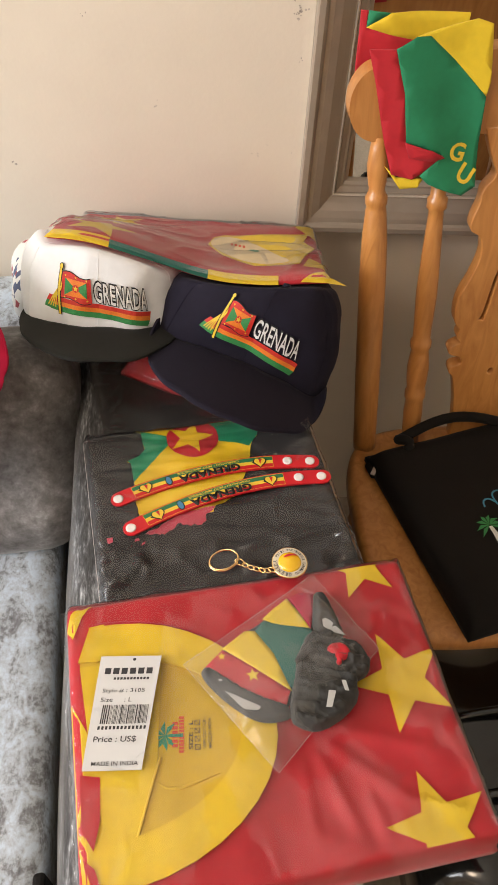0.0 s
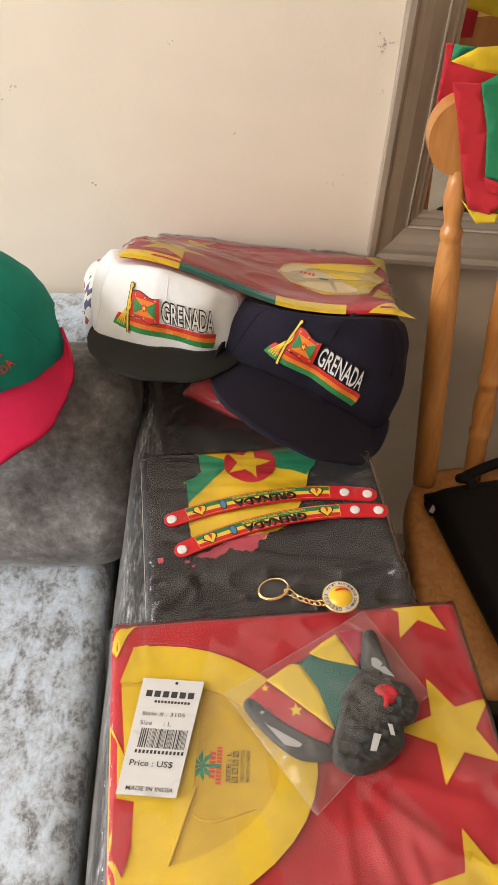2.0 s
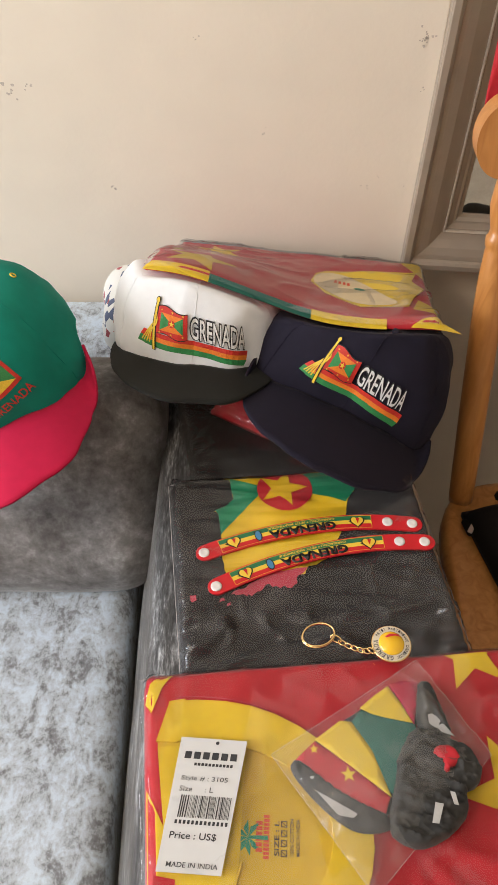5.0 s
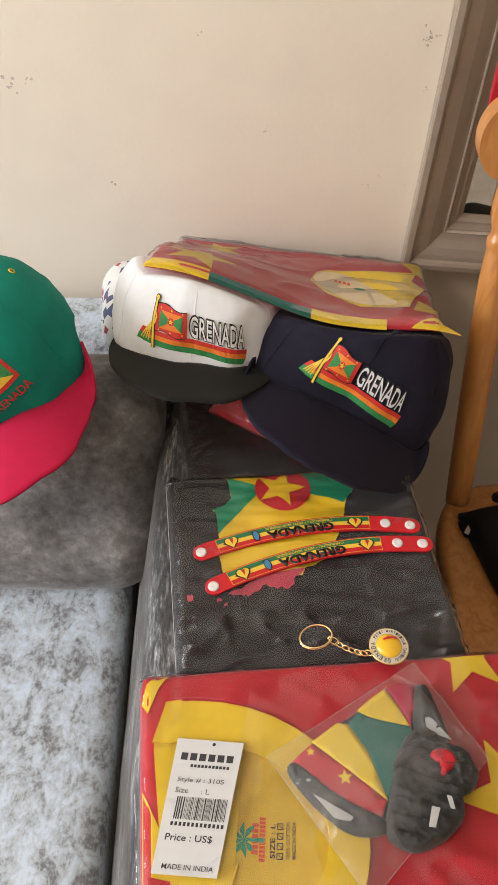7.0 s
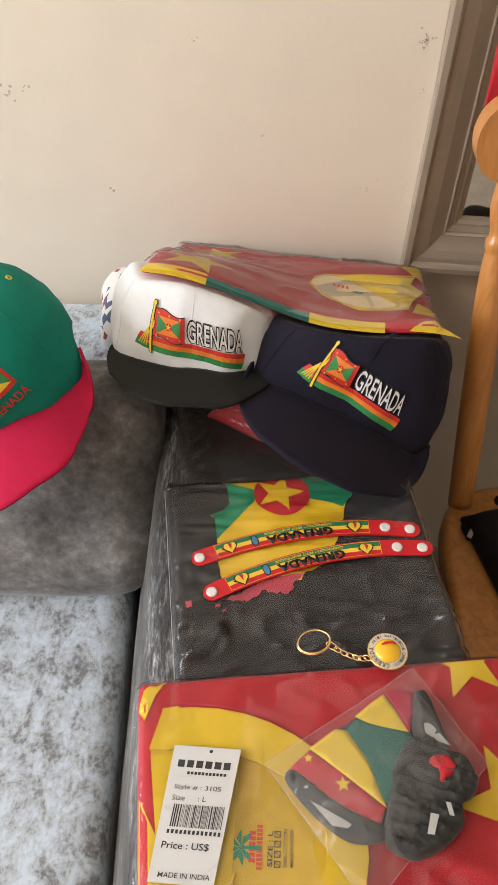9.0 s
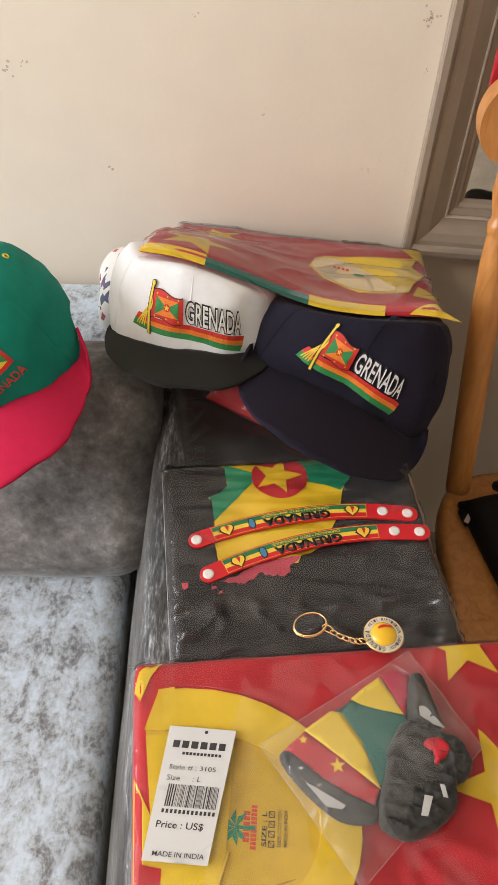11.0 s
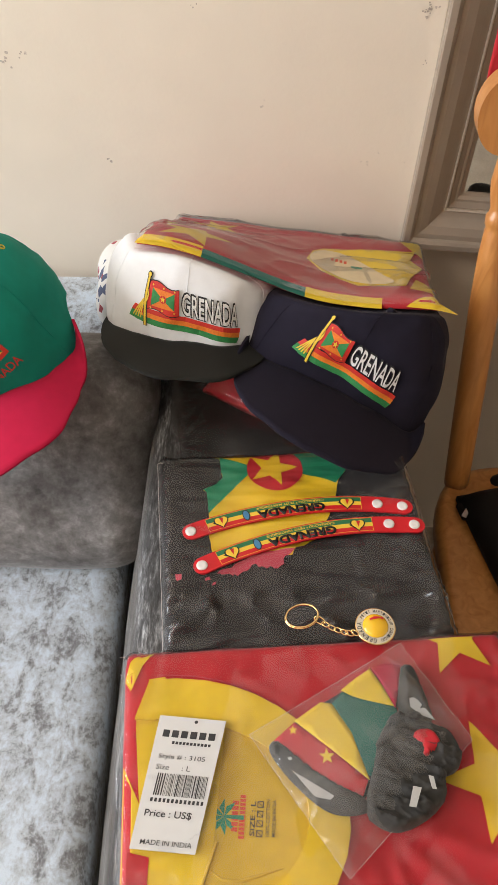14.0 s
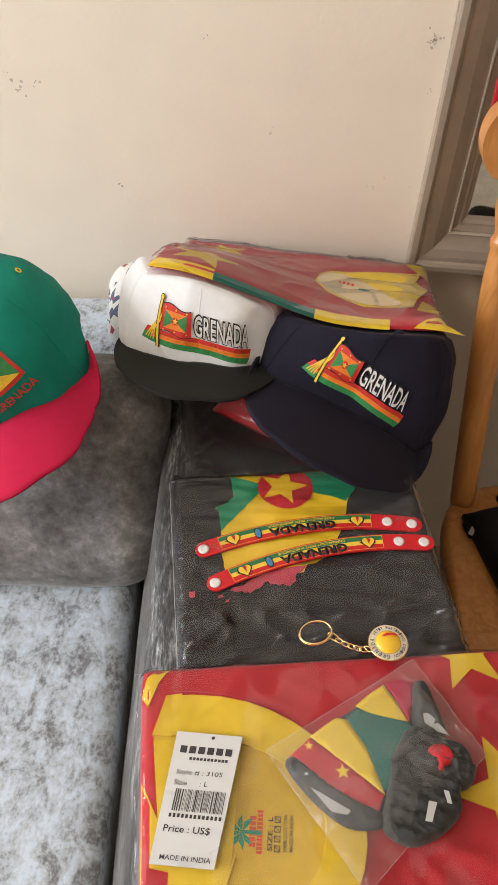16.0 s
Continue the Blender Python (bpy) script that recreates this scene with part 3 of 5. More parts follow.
shirt = thing("folded_red_shirt", "folded red shirt with yellow stars in a clear bag", "shirt", RED_M)
part("cloth", rp.cloth(), RED, shirt, "", True)


def arc(cx, cy, rx, ry, a0, a1, n=20):
    return [(cx + rx * math.cos(radians(a0 + (a1 - a0) * i / n)), cy + ry * math.sin(radians(a0 + (a1 - a0) * i / n))) for i in range(n + 1)]


out_arc = arc(-0.128, -0.004, 0.134, 0.100, 92, -92)
in_arc = arc(-0.133, -0.004, 0.111, 0.069, 90, -88)
part("neck_lining", wrap(flat([[(-0.142, 0.066)] + in_arc + [(-0.128, -0.075)]]), rp.on, 0.0008, 0.005), MUSTARD, shirt, "mustard inner neck of the shirt")
part("collar_back", wrap(flat([[(-0.142, 0.062), (-0.076, 0.060), (-0.089, -0.021), (-0.110, -0.072), (-0.130, -0.076), (-0.137, -0.03)]]), rp.on, 0.0014, 0.005), YELLOW, shirt, "yellow back of the collar")
band = flat([[out_arc[i], out_arc[i + 1], in_arc[i + 1], in_arc[i]] for i in range(20)])
collar = part("collar", wrap(band, rp.on, 0.0010, 0.005, 0.0022), YELLOW, shirt, "wide yellow ribbed collar")
part("collar_end", wrap(flat([[(-0.143, 0.066), (-0.132, 0.096), (-0.120, 0.097), (-0.128, 0.064)]]), rp.on, 0.0010, 0.008, 0.002), YELLOW, shirt)
part("side_trim", wrap(flat([[(-0.1515, 0.098), (-0.147, 0.112), (-0.139, 0.1195), (-0.129, 0.1190), (-0.138, 0.108), (-0.1465, 0.088)]]), rp.on, 0.0008, 0.006), YELLOW, shirt)
part("side_trim", wrap(flat([[(-0.151, 0.034), (-0.136, 0.001), (-0.122, -0.07), (-0.130, -0.105), (-0.147, -0.12), (-0.151, -0.06)]]), rp.on, 0.0004, 0.008), YELLOW, shirt)
part("side_trim", wrap(flat([[(-0.1465, -0.022), (-0.132, -0.026), (-0.134, -0.055), (-0.140, -0.075), (-0.1475, -0.06)]]), rp.on, 0.0016, 0.008), RED, shirt)
part("side_trim", wrap(flat([[(-0.148, -0.078), (-0.140, -0.086), (-0.133, -0.112), (-0.140, -0.108)]]), rp.on, 0.0016, 0.008), RED, shirt)
seam = [(-0.131 + 0.135 * math.cos(radians(a)), -0.004 + 0.104 * math.sin(radians(a))) for a in range(88, 30, -3)]
part("seam_stitch", tube([rp.on(x, y, 0.0003) for x, y in seam], 0.0004, 5), PRINT_PINK, shirt)
part("inner_seam", tube([rp.on(-0.087 - 0.022 * t, -0.020 - 0.052 * t, 0.0014) for t in [i / 6 for i in range(7)]], 0.0012, 6), MUSTARD, shirt)
crease = [(-0.0950, -0.0340), (-0.0850, -0.0425), (-0.0743, -0.0444), (-0.0600, -0.0420), (-0.0435, -0.0392)]
part("inner_seam", tube([rp.on(x, y, 0.0006) for x, y in crease], lambda t: 0.0003 + 0.0012 * math.sin(math.pi * t), 6), MUSTARD, shirt, "", True)
for cx, cy, r, a in ((0.112, 0.118, 0.036, 95), (0.116, 0.006, 0.044, 32), (0.108, -0.106, 0.042, 98)):
    s_poly = star(cx, cy, r, a, 0.42)
    for f in (lambda x, y: 0.150 - x, lambda x, y: 0.1165 - y, lambda x, y: y + 0.1165):
        s_poly = clip(s_poly, f)
    part("star", wrap(flat([s_poly]), rp.on, 0.0011, 0.004), YELLOW, shirt, "yellow printed star")
part("bag_film", rp.bag(0.0035, 0.0042, 0.0026, 16, 0.002, 110, 0.0022, 1.2), FILM, shirt, "clear polythene bag with creases", True)
for s in "rt":
    part("bag_edge", rp.seal(0.0035, 0.0042, s), FILM_EDGE, shirt, "pale sealed edge of the bag")
# neck print: palm, two words as plain strokes, size and care lines
NP = lambda x, y, off: rp.on(-0.0632 + math.cos(radians(82)) * x - math.sin(radians(82)) * y, -0.006 + math.sin(radians(82)) * x + math.cos(radians(82)) * y, off)
palm_polys = [[(-0.0012, -0.010), (0.0012, -0.010), (0.0008, 0.001), (-0.0008, 0.001)]]
for a in (15, 60, 100, 140, 175, 215, 330):
    c, s = math.cos(radians(a)), math.sin(radians(a))
    palm_polys.append([(0, 0.001), (0.005 * c - 0.0018 * s, 0.001 + 0.005 * s + 0.0018 * c), (0.0095 * c, 0.001 + 0.0095 * s - 0.002), (0.005 * c + 0.0012 * s, 0.001 + 0.005 * s - 0.0012 * c)])
pr = flat(palm_polys)
bmesh.ops.scale(pr, verts=pr.verts, vec=(1.25, 1.25, 1))
bmesh.ops.translate(pr, verts=pr.verts, vec=(-0.001, 0.0165, 0))
part("neck_print", wrap(pr, NP, 0.0012), INK_GREEN, shirt, "green palm print")
bars = [rect(-0.0100 + i * 0.0034, -0.0074 + i * 0.0034, 0.0082, 0.0126) for i in range(6)] + [rect(-0.0143 + i * 0.0026, -0.0123 + i * 0.0026, 0.0034, 0.0074) for i in range(11)]
part("neck_print", wrap(flat(bars), NP, 0.0012), INK_RED, shirt, "two orange-red plain bars of print")
part("neck_print", wrap(lettering("SIZE : L", 0.0034, 0.022, (-0.001, -0.0018), 0.02), NP, 0.0012), INK, shirt)
icons = []
for i in range(4):
    x0, x1 = -0.0125 + i * 0.0062, -0.0082 + i * 0.0062
    icons += [rect(x0, x1, -0.0090, -0.0084), rect(x0, x1, -0.0052, -0.0046), rect(x0, x0 + 0.0006, -0.0090, -0.0046), rect(x1 - 0.0006, x1, -0.0090, -0.0046), [(x0 + 0.0003, -0.0088), (x0 + 0.0009, -0.0088), (x1 - 0.0003, -0.0048), (x1 - 0.0009, -0.0048)]]
part("neck_print", wrap(flat(icons), NP, 0.0012), INK, shirt)
part("neck_print", wrap(lettering("100% COTTON", 0.0026, 0.0235, (0, -0.0122), 0.01), NP, 0.0012), INK, shirt)
part("neck_print", wrap(lettering("MADE IN INDIA", 0.0026, 0.0235, (0, -0.0164), 0.01), NP, 0.0012), INK, shirt)

# price tag lying on the bag
TAG_M = RED_M @ pose(-0.1113, 0.0186, rp.top(-0.108, 0.02) + 0.0074, 0, 0, -9.0)
tag = thing("price_tag", "white card price tag with black print on the shirt bag", "tag", TAG_M)
tag_bend = lambda x, y, off: Vector((x + 0.10 * y, y * 0.975, off + 0.0010 * math.sin(y * 26)))
card = wrap(flat([[(-0.0222, -0.0455), (0.0215, -0.0455), (0.0243, 0.0455), (-0.0243, 0.0455)]]), tag_bend, -0.0004, 0.006, 0.0006)
part("card", card, CARD, tag)
T = 0.0004
part("hole", wrap(flat([disc(0.003, 0.0425, 0.0013, n=12)]), tag_bend, T), INK, tag)
part("print", wrap(flat([rect(-0.019 + i * 0.0066, -0.0142 + i * 0.0066, 0.0300, 0.0352) for i in range(6)] + [rect(-0.011 + i * 0.0026, -0.0092 + i * 0.0026, 0.0252, 0.0272) for i in range(11)]), tag_bend, T), INK, tag, "name printed as plain dark bars")
part("print", wrap(lettering("Style # : 3105", 0.0042, 0.033, (-0.018, 0.0158), 0.0, 0, "LEFT"), tag_bend, T), INK, tag)
part("print", wrap(lettering("Size     : L", 0.0036, 0.024, (-0.018, 0.0088), 0.0, 0, "LEFT"), tag_bend, T), INK, tag)
rb = random.Random(5)
code, x = [], -0.0155
while x < 0.020:
    wbar = rb.choice((0.0003, 0.0005, 0.0009))
    code.append(rect(x, x + wbar, -0.0105, 0.0045))
    x += wbar + rb.choice((0.0004, 0.0006, 0.0009))
each("barcode_bar", code, tag_bend, T, 0.006, INK, tag)
part("print", wrap(flat([rect(-0.0165 + i * 0.0029, -0.0148 + i * 0.0029, -0.0148, -0.0122) for i in range(13)]), tag_bend, T), INK, tag, "row of plain bars in place of a number")
part("print", wrap(lettering("Price : US$", 0.0052, 0.032, (-0.018, -0.0225), 0.01, 0, "LEFT"), tag_bend, T), INK, tag)
part("print", wrap(lettering("MADE IN INDIA", 0.0032, 0.0345, (0.001, -0.0405), 0.005), tag_bend, T), INK, tag)

# black shirt with a printed flag map, in its bag
BLK_M = pose(-0.015, 0.527, 0.634, 0, 0, 17)
bp_ = Pack(0.253, 0.240, 0.022, 0.0016, 7.0, 0.008, lambda x, y: smooth01(max(abs(x) - 0.122, -0.034 - y, 0) / 0.02) * (0.0055 * max(0.0, ridge(x * 0.30 + y * 0.1, y - 0.30 * x, 30, 33)) ** 6 + 0.0042 * max(0.0, ridge(x * 0.45, y + 0.10 * x, 46, 38)) ** 6) + 0.0032 * ripple(x * 0.16 + y * 0.05, y - 0.08 * x, 60, 71) + 0.0020 * ripple(x * 0.3, y + 0.1 * x, 110, 75))
shirt2 = thing("folded_black_shirt", "folded black shirt with a printed flag map in a clear bag", "shirt", BLK_M @ pose(0, -0.012, 0))
part("cloth", bp_.cloth(), BLACK, shirt2, "", True)


def rough_edge(poly, amp, seed, n=6):
    rnd = random.Random(seed)
    out = []
    for (a, b) in zip(poly, poly[1:] + poly[:1]):
        for i in range(n):
            t = i / n
            out.append((a[0] + t * (b[0] - a[0]) + rnd.uniform(-amp, amp), a[1] + t * (b[1] - a[1]) + rnd.uniform(-amp, amp)))
    return out


BON = lambda x, y, off: bp_.on(x, y + 0.012, off)
part("print", wrap(flat([rough_edge([(-0.0715, 0.1080), (0.064, 0.1090), (0.0663, 0.0877), (0.060, 0.072), (0.0515, 0.0626), (0.0476, 0.0477), (0.036, 0.0213), (0.020, -0.004), (-0.0006, -0.0128), (-0.0067, -0.0205), (-0.0215, -0.0201), (-0.050, -0.016), (-0.0788, -0.0102), (-0.0815, 0.0035), (-0.0798, 0.0334), (-0.0793, 0.0587), (-0.083, 0.0634), (-0.0696, 0.0699), (-0.0629, 0.0768), (-0.0633, 0.0872), (-0.0655, 0.1030)], 0.0008, 4, 3)]), BON, 0.0008, 0.004), PRINT_YELLOW, shirt2, "yellow part of the printed map")
each("print", [rough_edge([(-0.0651, 0.1040), (-0.0323, 0.0885), (-0.0382, 0.0764), (-0.0798, 0.0334), (-0.0796, 0.0587), (-0.0835, 0.0634), (-0.0700, 0.0699), (-0.0632, 0.0768), (-0.0637, 0.0872)], 0.0006, 8, 3), [(0.0125, 0.1060), (0.040, 0.1095), (0.0645, 0.1095), (0.0668, 0.0877), (0.0612, 0.073), (0.0496, 0.0605), (0.0145, 0.0764)]], BON, 0.0011, 0.004, PRINT_GREEN, shirt2, "green triangles of the printed map")
part("print", wrap(flat([disc(-0.0094, 0.0835, 0.0285, 0.0282)]), BON, 0.0014, 0.004), PRINT_RED, shirt2, "red disc of the printed map")
part("print", wrap(flat([star(-0.0120, 0.0853, 0.0260, 70, 0.42)]), BON, 0.0017, 0.004), PRINT_YELLOW, shirt2, "yellow star in the red disc")
each("print", [rough_edge([(-0.0770, -0.0330), (-0.060, -0.026), (-0.045, -0.018), (-0.0010, -0.0138), (-0.0120, -0.0225), (-0.0190, -0.0330), (-0.030, -0.0310), (-0.0440, -0.0275), (-0.0560, -0.0365), (-0.066, -0.0355)], 0.0014, 9, 4), rough_edge([(-0.1150, -0.0380), (-0.1095, -0.0375), (-0.1090, -0.0320), (-0.1145, -0.0315)], 0.0008, 2, 2), rough_edge([(-0.0880, -0.0400), (-0.0830, -0.0385), (-0.0835, -0.0360), (-0.0880, -0.0370)], 0.0005, 3, 2), rough_edge([(-0.0825, -0.0455), (-0.0785, -0.0445), (-0.0780, -0.0410), (-0.0810, -0.0420)], 0.0005, 5, 2)], BON, 0.0014, 0.004, PRINT_PINK, shirt2, "pink-red islands of the print")
part("bag_film", bp_.bag(0.0018, 0.0024, 0.0022, 22, 0.002, 170, 0.0026, 0.25), FILM_DULL, shirt2, "clear polythene bag with creases", True)

for s in "lrt":
    part("bag_edge", bp_.seal(0.0018, 0.0024, s), FILM_EDGE, shirt2, "pale sealed edge of the bag")


BLK2_M = BLK_M @ pose(0.004, 0.196, 0.0, 0, 0, 4)
bq = Pack(0.225, 0.165, 0.009, 0.0022, 17.0, 0.010, lambda x, y: 0.0030 * ripple(x * 0.3, y, 40, 91))
shirt3 = thing("folded_black_shirt", "folded plain black shirt in a clear bag under the caps", "shirt", BLK2_M)
part("cloth", bq.cloth(0.006), BLACK, shirt3, "", True)
part("bag_film", bq.bag(0.004, 0.0024, 0.0030, 22, 0.003, 70, 0.0030, 0.3), FILM_DULL, shirt3, "clear polythene bag with creases", True)


# ---- two snap wristbands ----
def wristband(x0, y0, x1, y1, sag, z, lift):
    ang = math.atan2(y1 - y0, x1 - x0)
    ln = math.hypot(x1 - x0, y1 - y0)
    ob = thing("snap_wristband", "red silicone snap wristband with green and yellow stripes", "wristband", BLK_M @ pose((x0 + x1) / 2, (y0 + y1) / 2, z, 0, 0, math.degrees(ang)), "wristbands on the black shirt")
    k = 4 * sag / ln ** 2

    def on(x, y, off):
        s = 2 * k * -x
        n = Vector((-s, 1, 0)).normalized()
        return Vector((x, sag - k * x * x, lift * math.sin(x * 30) + off)) + n * y
    h = 0.0086
    half = ln / 2
    outline = [(half - h + h * math.cos(radians(a)), h * math.sin(radians(a))) for a in range(-90, 91, 18)] + [(-half + h + h * math.cos(radians(a)), h * math.sin(radians(a))) for a in range(90, 271, 18)]
    part("strap", wrap(flat([outline]), on, 0, 0.006, 0.0022), RUBBER_RED, ob, "red silicone strap")
    z1 = 0.0023
    a, b = -half + 0.0235, half - 0.0485
    part("border", wrap(flat([rect(a, b, h - 0.0016, h - 0.0012), rect(a, b, -h + 0.0012, -h + 0.0016), rect(a, a + 0.0004, -h + 0.0012, h - 0.0012), rect(b - 0.0004, b, -h + 0.0012, h - 0.0012)]), on, z1 + 0.0003, 0.006), RUBBER_YELLOW, ob)
    part("stripe", wrap(flat([rect(a + 0.0004, b - 0.0004, 0.0022, h - 0.0016)]), on, z1, 0.006), RUBBER_GREEN, ob)
    part("stripe", wrap(flat([rect(a + 0.0004, b - 0.0004, -0.0022, 0.0022)]), on, z1, 0.006), RUBBER_YELLOW, ob)
    for hx in (a + 0.014, b - 0.014):
        heart = [(hx + 0.0060 * math.sin(t) ** 3, 0.0 + 0.00036 * (13 * math.cos(t) - 5 * math.cos(2 * t) - 2 * math.cos(3 * t) - math.cos(4 * t)) * 1.15) for t in [2 * math.pi * i / 24 for i in range(24)]]
        big = [(hx + (p[0] - hx) * 1.2, p[1] * 1.15 - 0.0002) for p in heart]
        part("emblem", wrap(flat([big, [(hx - 0.0088, 0.0006), (hx - 0.002, -0.0046), (hx - 0.003, 0.001)], [(hx + 0.0075, 0.0030), (hx + 0.002, -0.0046), (hx + 0.004, 0.000)]]), on, z1 + 0.0005), RUBBER_BLACK, ob)
        part("emblem", wrap(flat([heart]), on, z1 + 0.0008), RUBBER_YELLOW, ob)
        part("emblem", wrap(flat([[(hx - 0.0012, 0.0042), (hx + 0.0026, 0.0036), (hx + 0.0012, 0.0), (hx + 0.0002, -0.0028)]]), on, z1 + 0.0011), RUBBER_RED, ob)
    bx = a + 0.0385
    part("emblem", wrap(flat([disc(bx, 0, 0.0036, 0.0064, 14), [(bx - 0.001, 0.003), (bx - 0.004, 0.0052), (bx - 0.001, 0.0055)]]), on, z1 + 0.0005), RUBBER_BLACK, ob)
    part("emblem", wrap(flat([disc(bx - 0.0002, 0.0, 0.0027, 0.0054, 14)]), on, z1 + 0.0008), RUBBER_BLUE, ob)
    cxm = a + 0.545 * (b - a)
    part("lettering", wrap(lettering("GRENADA", 0.0092, 0.066, (cxm, -0.0030), 0.045, 180), on, z1 + 0.0005, 0.0, 0.0003), RUBBER_BLACK, ob)
    part("lettering", wrap(lettering("CARRIACOU * PETIT MARTINIQUE", 0.0032, 0.066, (cxm, 0.0047), 0.02, 180), on, z1 + 0.0005), RUBBER_YELLOW, ob)
    for sx in (-half + 0.0075, half - 0.0098, half - 0.0332):
        sn = lathe([(0.0052, 0), (0.0052, 0.0008), (0.0046, 0.0015), (0.0022, 0.0011), (0.0, 0.0010)], 18)
        bmesh.ops.translate(sn, verts=sn.verts, vec=on(sx, 0, 0.0021))
        part("snap_button", sn, SNAP, ob, "white snap button", True)
    return ob


wristband(-0.1055, 0.008, 0.117, 0.0185, 0.0168, 0.0262, 0.0006)
wristband(-0.097, -0.0308, 0.1235, -0.0032, 0.0172, 0.0262, 0.0006)

# ---- key ring ----
KEY_M = BLK_M @ pose(0.0, -0.118, 0.066, 0, 0, 0)
key = thing("key_ring", "gold key ring with a round cream and yellow badge", "key ring", KEY_M)
for dz, r in ((0.0, 0.0128), (0.0013, 0.0124)):
    part("split_ring", tube([(-0.0130 + r * 1.03 * math.cos(a), 0.0095 + r * 0.80 * math.sin(a), 0.0035 + dz + 0.0025 * math.cos(a)) for a in [2 * math.pi * i / 36 for i in range(36)]], 0.00075, 8, closed=True), GOLD, key, "", True)
chain = [(0.0008, 0.0050), (0.0050, 0.0010), (0.0095, -0.0025), (0.0140, -0.0050), (0.0185, -0.0072), (0.0228, -0.0085), (0.0268, -0.0085)]
for i, (x, y) in enumerate(chain):
    rr = 0.0034 if i == 0 else 0.0024
    q = Matrix.Translation((x, y, 0.0032)) @ pose(0, 0, 0, 0 if i % 2 else 55, 0, -35)
    part("chain_link", tube([q @ Vector((rr * 1.35 * math.cos(a), rr * 0.8 * math.sin(a), 0)) for a in [2 * math.pi * k / 16 for k in range(16)]], 0.00065, 6, closed=True), GOLD, key, "", True)
BX, BY = 0.0442, -0.0046
badge = part("badge", lathe([(0.0155, 0), (0.0162, 0.0005), (0.0162, 0.0024), (0.0155, 0.0029), (0.015, 0.0026), (0.0, 0.0026)], 40, m=Matrix.Translation((BX, BY, 0.001))), GOLD, key, "gold rim", True)
part("badge_face", lathe([(0.0152, 0.0026), (0.0152, 0.0030), (0.0, 0.0031)], 40, m=Matrix.Translation((BX, BY, 0.001))), ENAMEL, badge, "cream enamel ring")
part("badge_dome", lathe([(0.0104, 0.0030), (0.0100, 0.0040), (0.0085, 0.0052), (0.005, 0.0063), (0.0, 0.0067)], 32, m=Matrix.Translation((BX, BY, 0.001))), YELLOW_ENAMEL, badge, "yellow domed centre", True)


def dome(x, y, off):
    d = math.hypot(x, y)
    return Vector((BX + x, BY + y, 0.0042 + 0.0036 * math.sqrt(max(0, 1 - (d / 0.0112) ** 2)) + off))


part("badge_motif", wrap(flat([[(-0.0045, 0.0050), (0.0, 0.0068), (0.0068, 0.0056), (0.0075, 0.003), (0.004, 0.0045), (-0.001, 0.0040), (-0.004, 0.0036)]]), dome, 0.0004, 0.002), RUBBER_RED, badge, "red motif")


def ring_text(text, r, a0, a1, size):
    bm = bmesh.new()
    for i, ch in enumerate(text):
        if ch == " ":
            continue
        a = a0 + (a1 - a0) * i / (len(text) - 1)
        t = lettering(ch, size, size * 0.62, (r * math.cos(radians(a)), r * math.sin(radians(a))), 0.02, a - 90)
        me = bpy.data.meshes.new("tmp")
        t.to_mesh(me)
        t.free()
        bm.from_mesh(me)
        bpy.data.meshes.remove(me)
    return bm


part("lettering", wrap(ring_text("GRENADA", 0.0129, 258, 166, 0.0038), lambda x, y, o: Vector((BX + x, BY + y, 0.0042 + o)), 0.0001), INK, badge)
part("lettering", wrap(ring_text("CARRIACOU", 0.0129, 342, 282, 0.0026), lambda x, y, o: Vector((BX + x, BY + y, 0.0042 + o)), 0.0001), INK, badge)
part("lettering", wrap(ring_text("PETIT MARTINIQUE", 0.0129, 140, 0, 0.0024), lambda x, y, o: Vector((BX + x, BY + y, 0.0042 + o)), 0.0001), INK, badge)

# ---- folded bandana pack on the red shirt ----
MASK_M = RED_M @ pose(0.026, 0.037, 0.0488, 0, 0, 27)
pk = thing("folded_bandana_pack", "black strapped face covering with flag print in a clear bag", "face covering", MASK_M)


def M2(x, y):
    """From the shirt's axes to the pack's."""
    dx, dy = x - 0.026, y - 0.037
    c, s = math.cos(radians(27)), math.sin(radians(27))
    return (c * dx + s * dy, c * dy - s * dx)


mk = lambda pts: [M2(*p) for p in pts]


def rim_distance(poly, x, y):
    best = 1.0
    for (ax, ay), (bx, by) in zip(poly, poly[1:] + poly[:1]):
        dx, dy = bx - ax, by - ay
        u = max(0.0, min(1.0, ((x - ax) * dx + (y - ay) * dy) / (dx * dx + dy * dy + 1e-12)))
        best = min(best, math.hypot(x - ax - u * dx, y - ay - u * dy))
    return best


def soften(poly, turns=2):
    """Rounds the corners of an outline."""
    for _ in range(turns):
        poly = [(a[0] + k * (b[0] - a[0]), a[1] + k * (b[1] - a[1])) for a, b in zip(poly, poly[1:] + poly[:1]) for k in (0.25, 0.75)]
    return poly


def pad(poly, base, thick, r, cell=0.003, wrinkle=0.0, f=60, lean=0.0, seed=1.0):
    """A soft piece of cloth: rounded at its rim, gathered in folds that run one way."""
    c, s = math.cos(lean), math.sin(lean)

    def on(x, y, off):
        k = min(1.0, rim_distance(poly, x, y) / r)
        rise = math.sqrt(max(0.0, 1 - (1 - k) ** 2))
        u, v = c * x + s * y, c * y - s * x
        fold = max(0.0, ridge(u, v * 0.22, f, seed)) ** 2 + 0.5 * max(0.0, ridge(u * 1.0 + 0.15 * v, v * 0.5, f * 2.1, seed + 4)) ** 2
        return Vector((x, y, base + (thick * rise + wrinkle * fold * rise if off > 0 else 0)))
    return wrap(flat([poly]), on, 0.0, cell, 1.0)


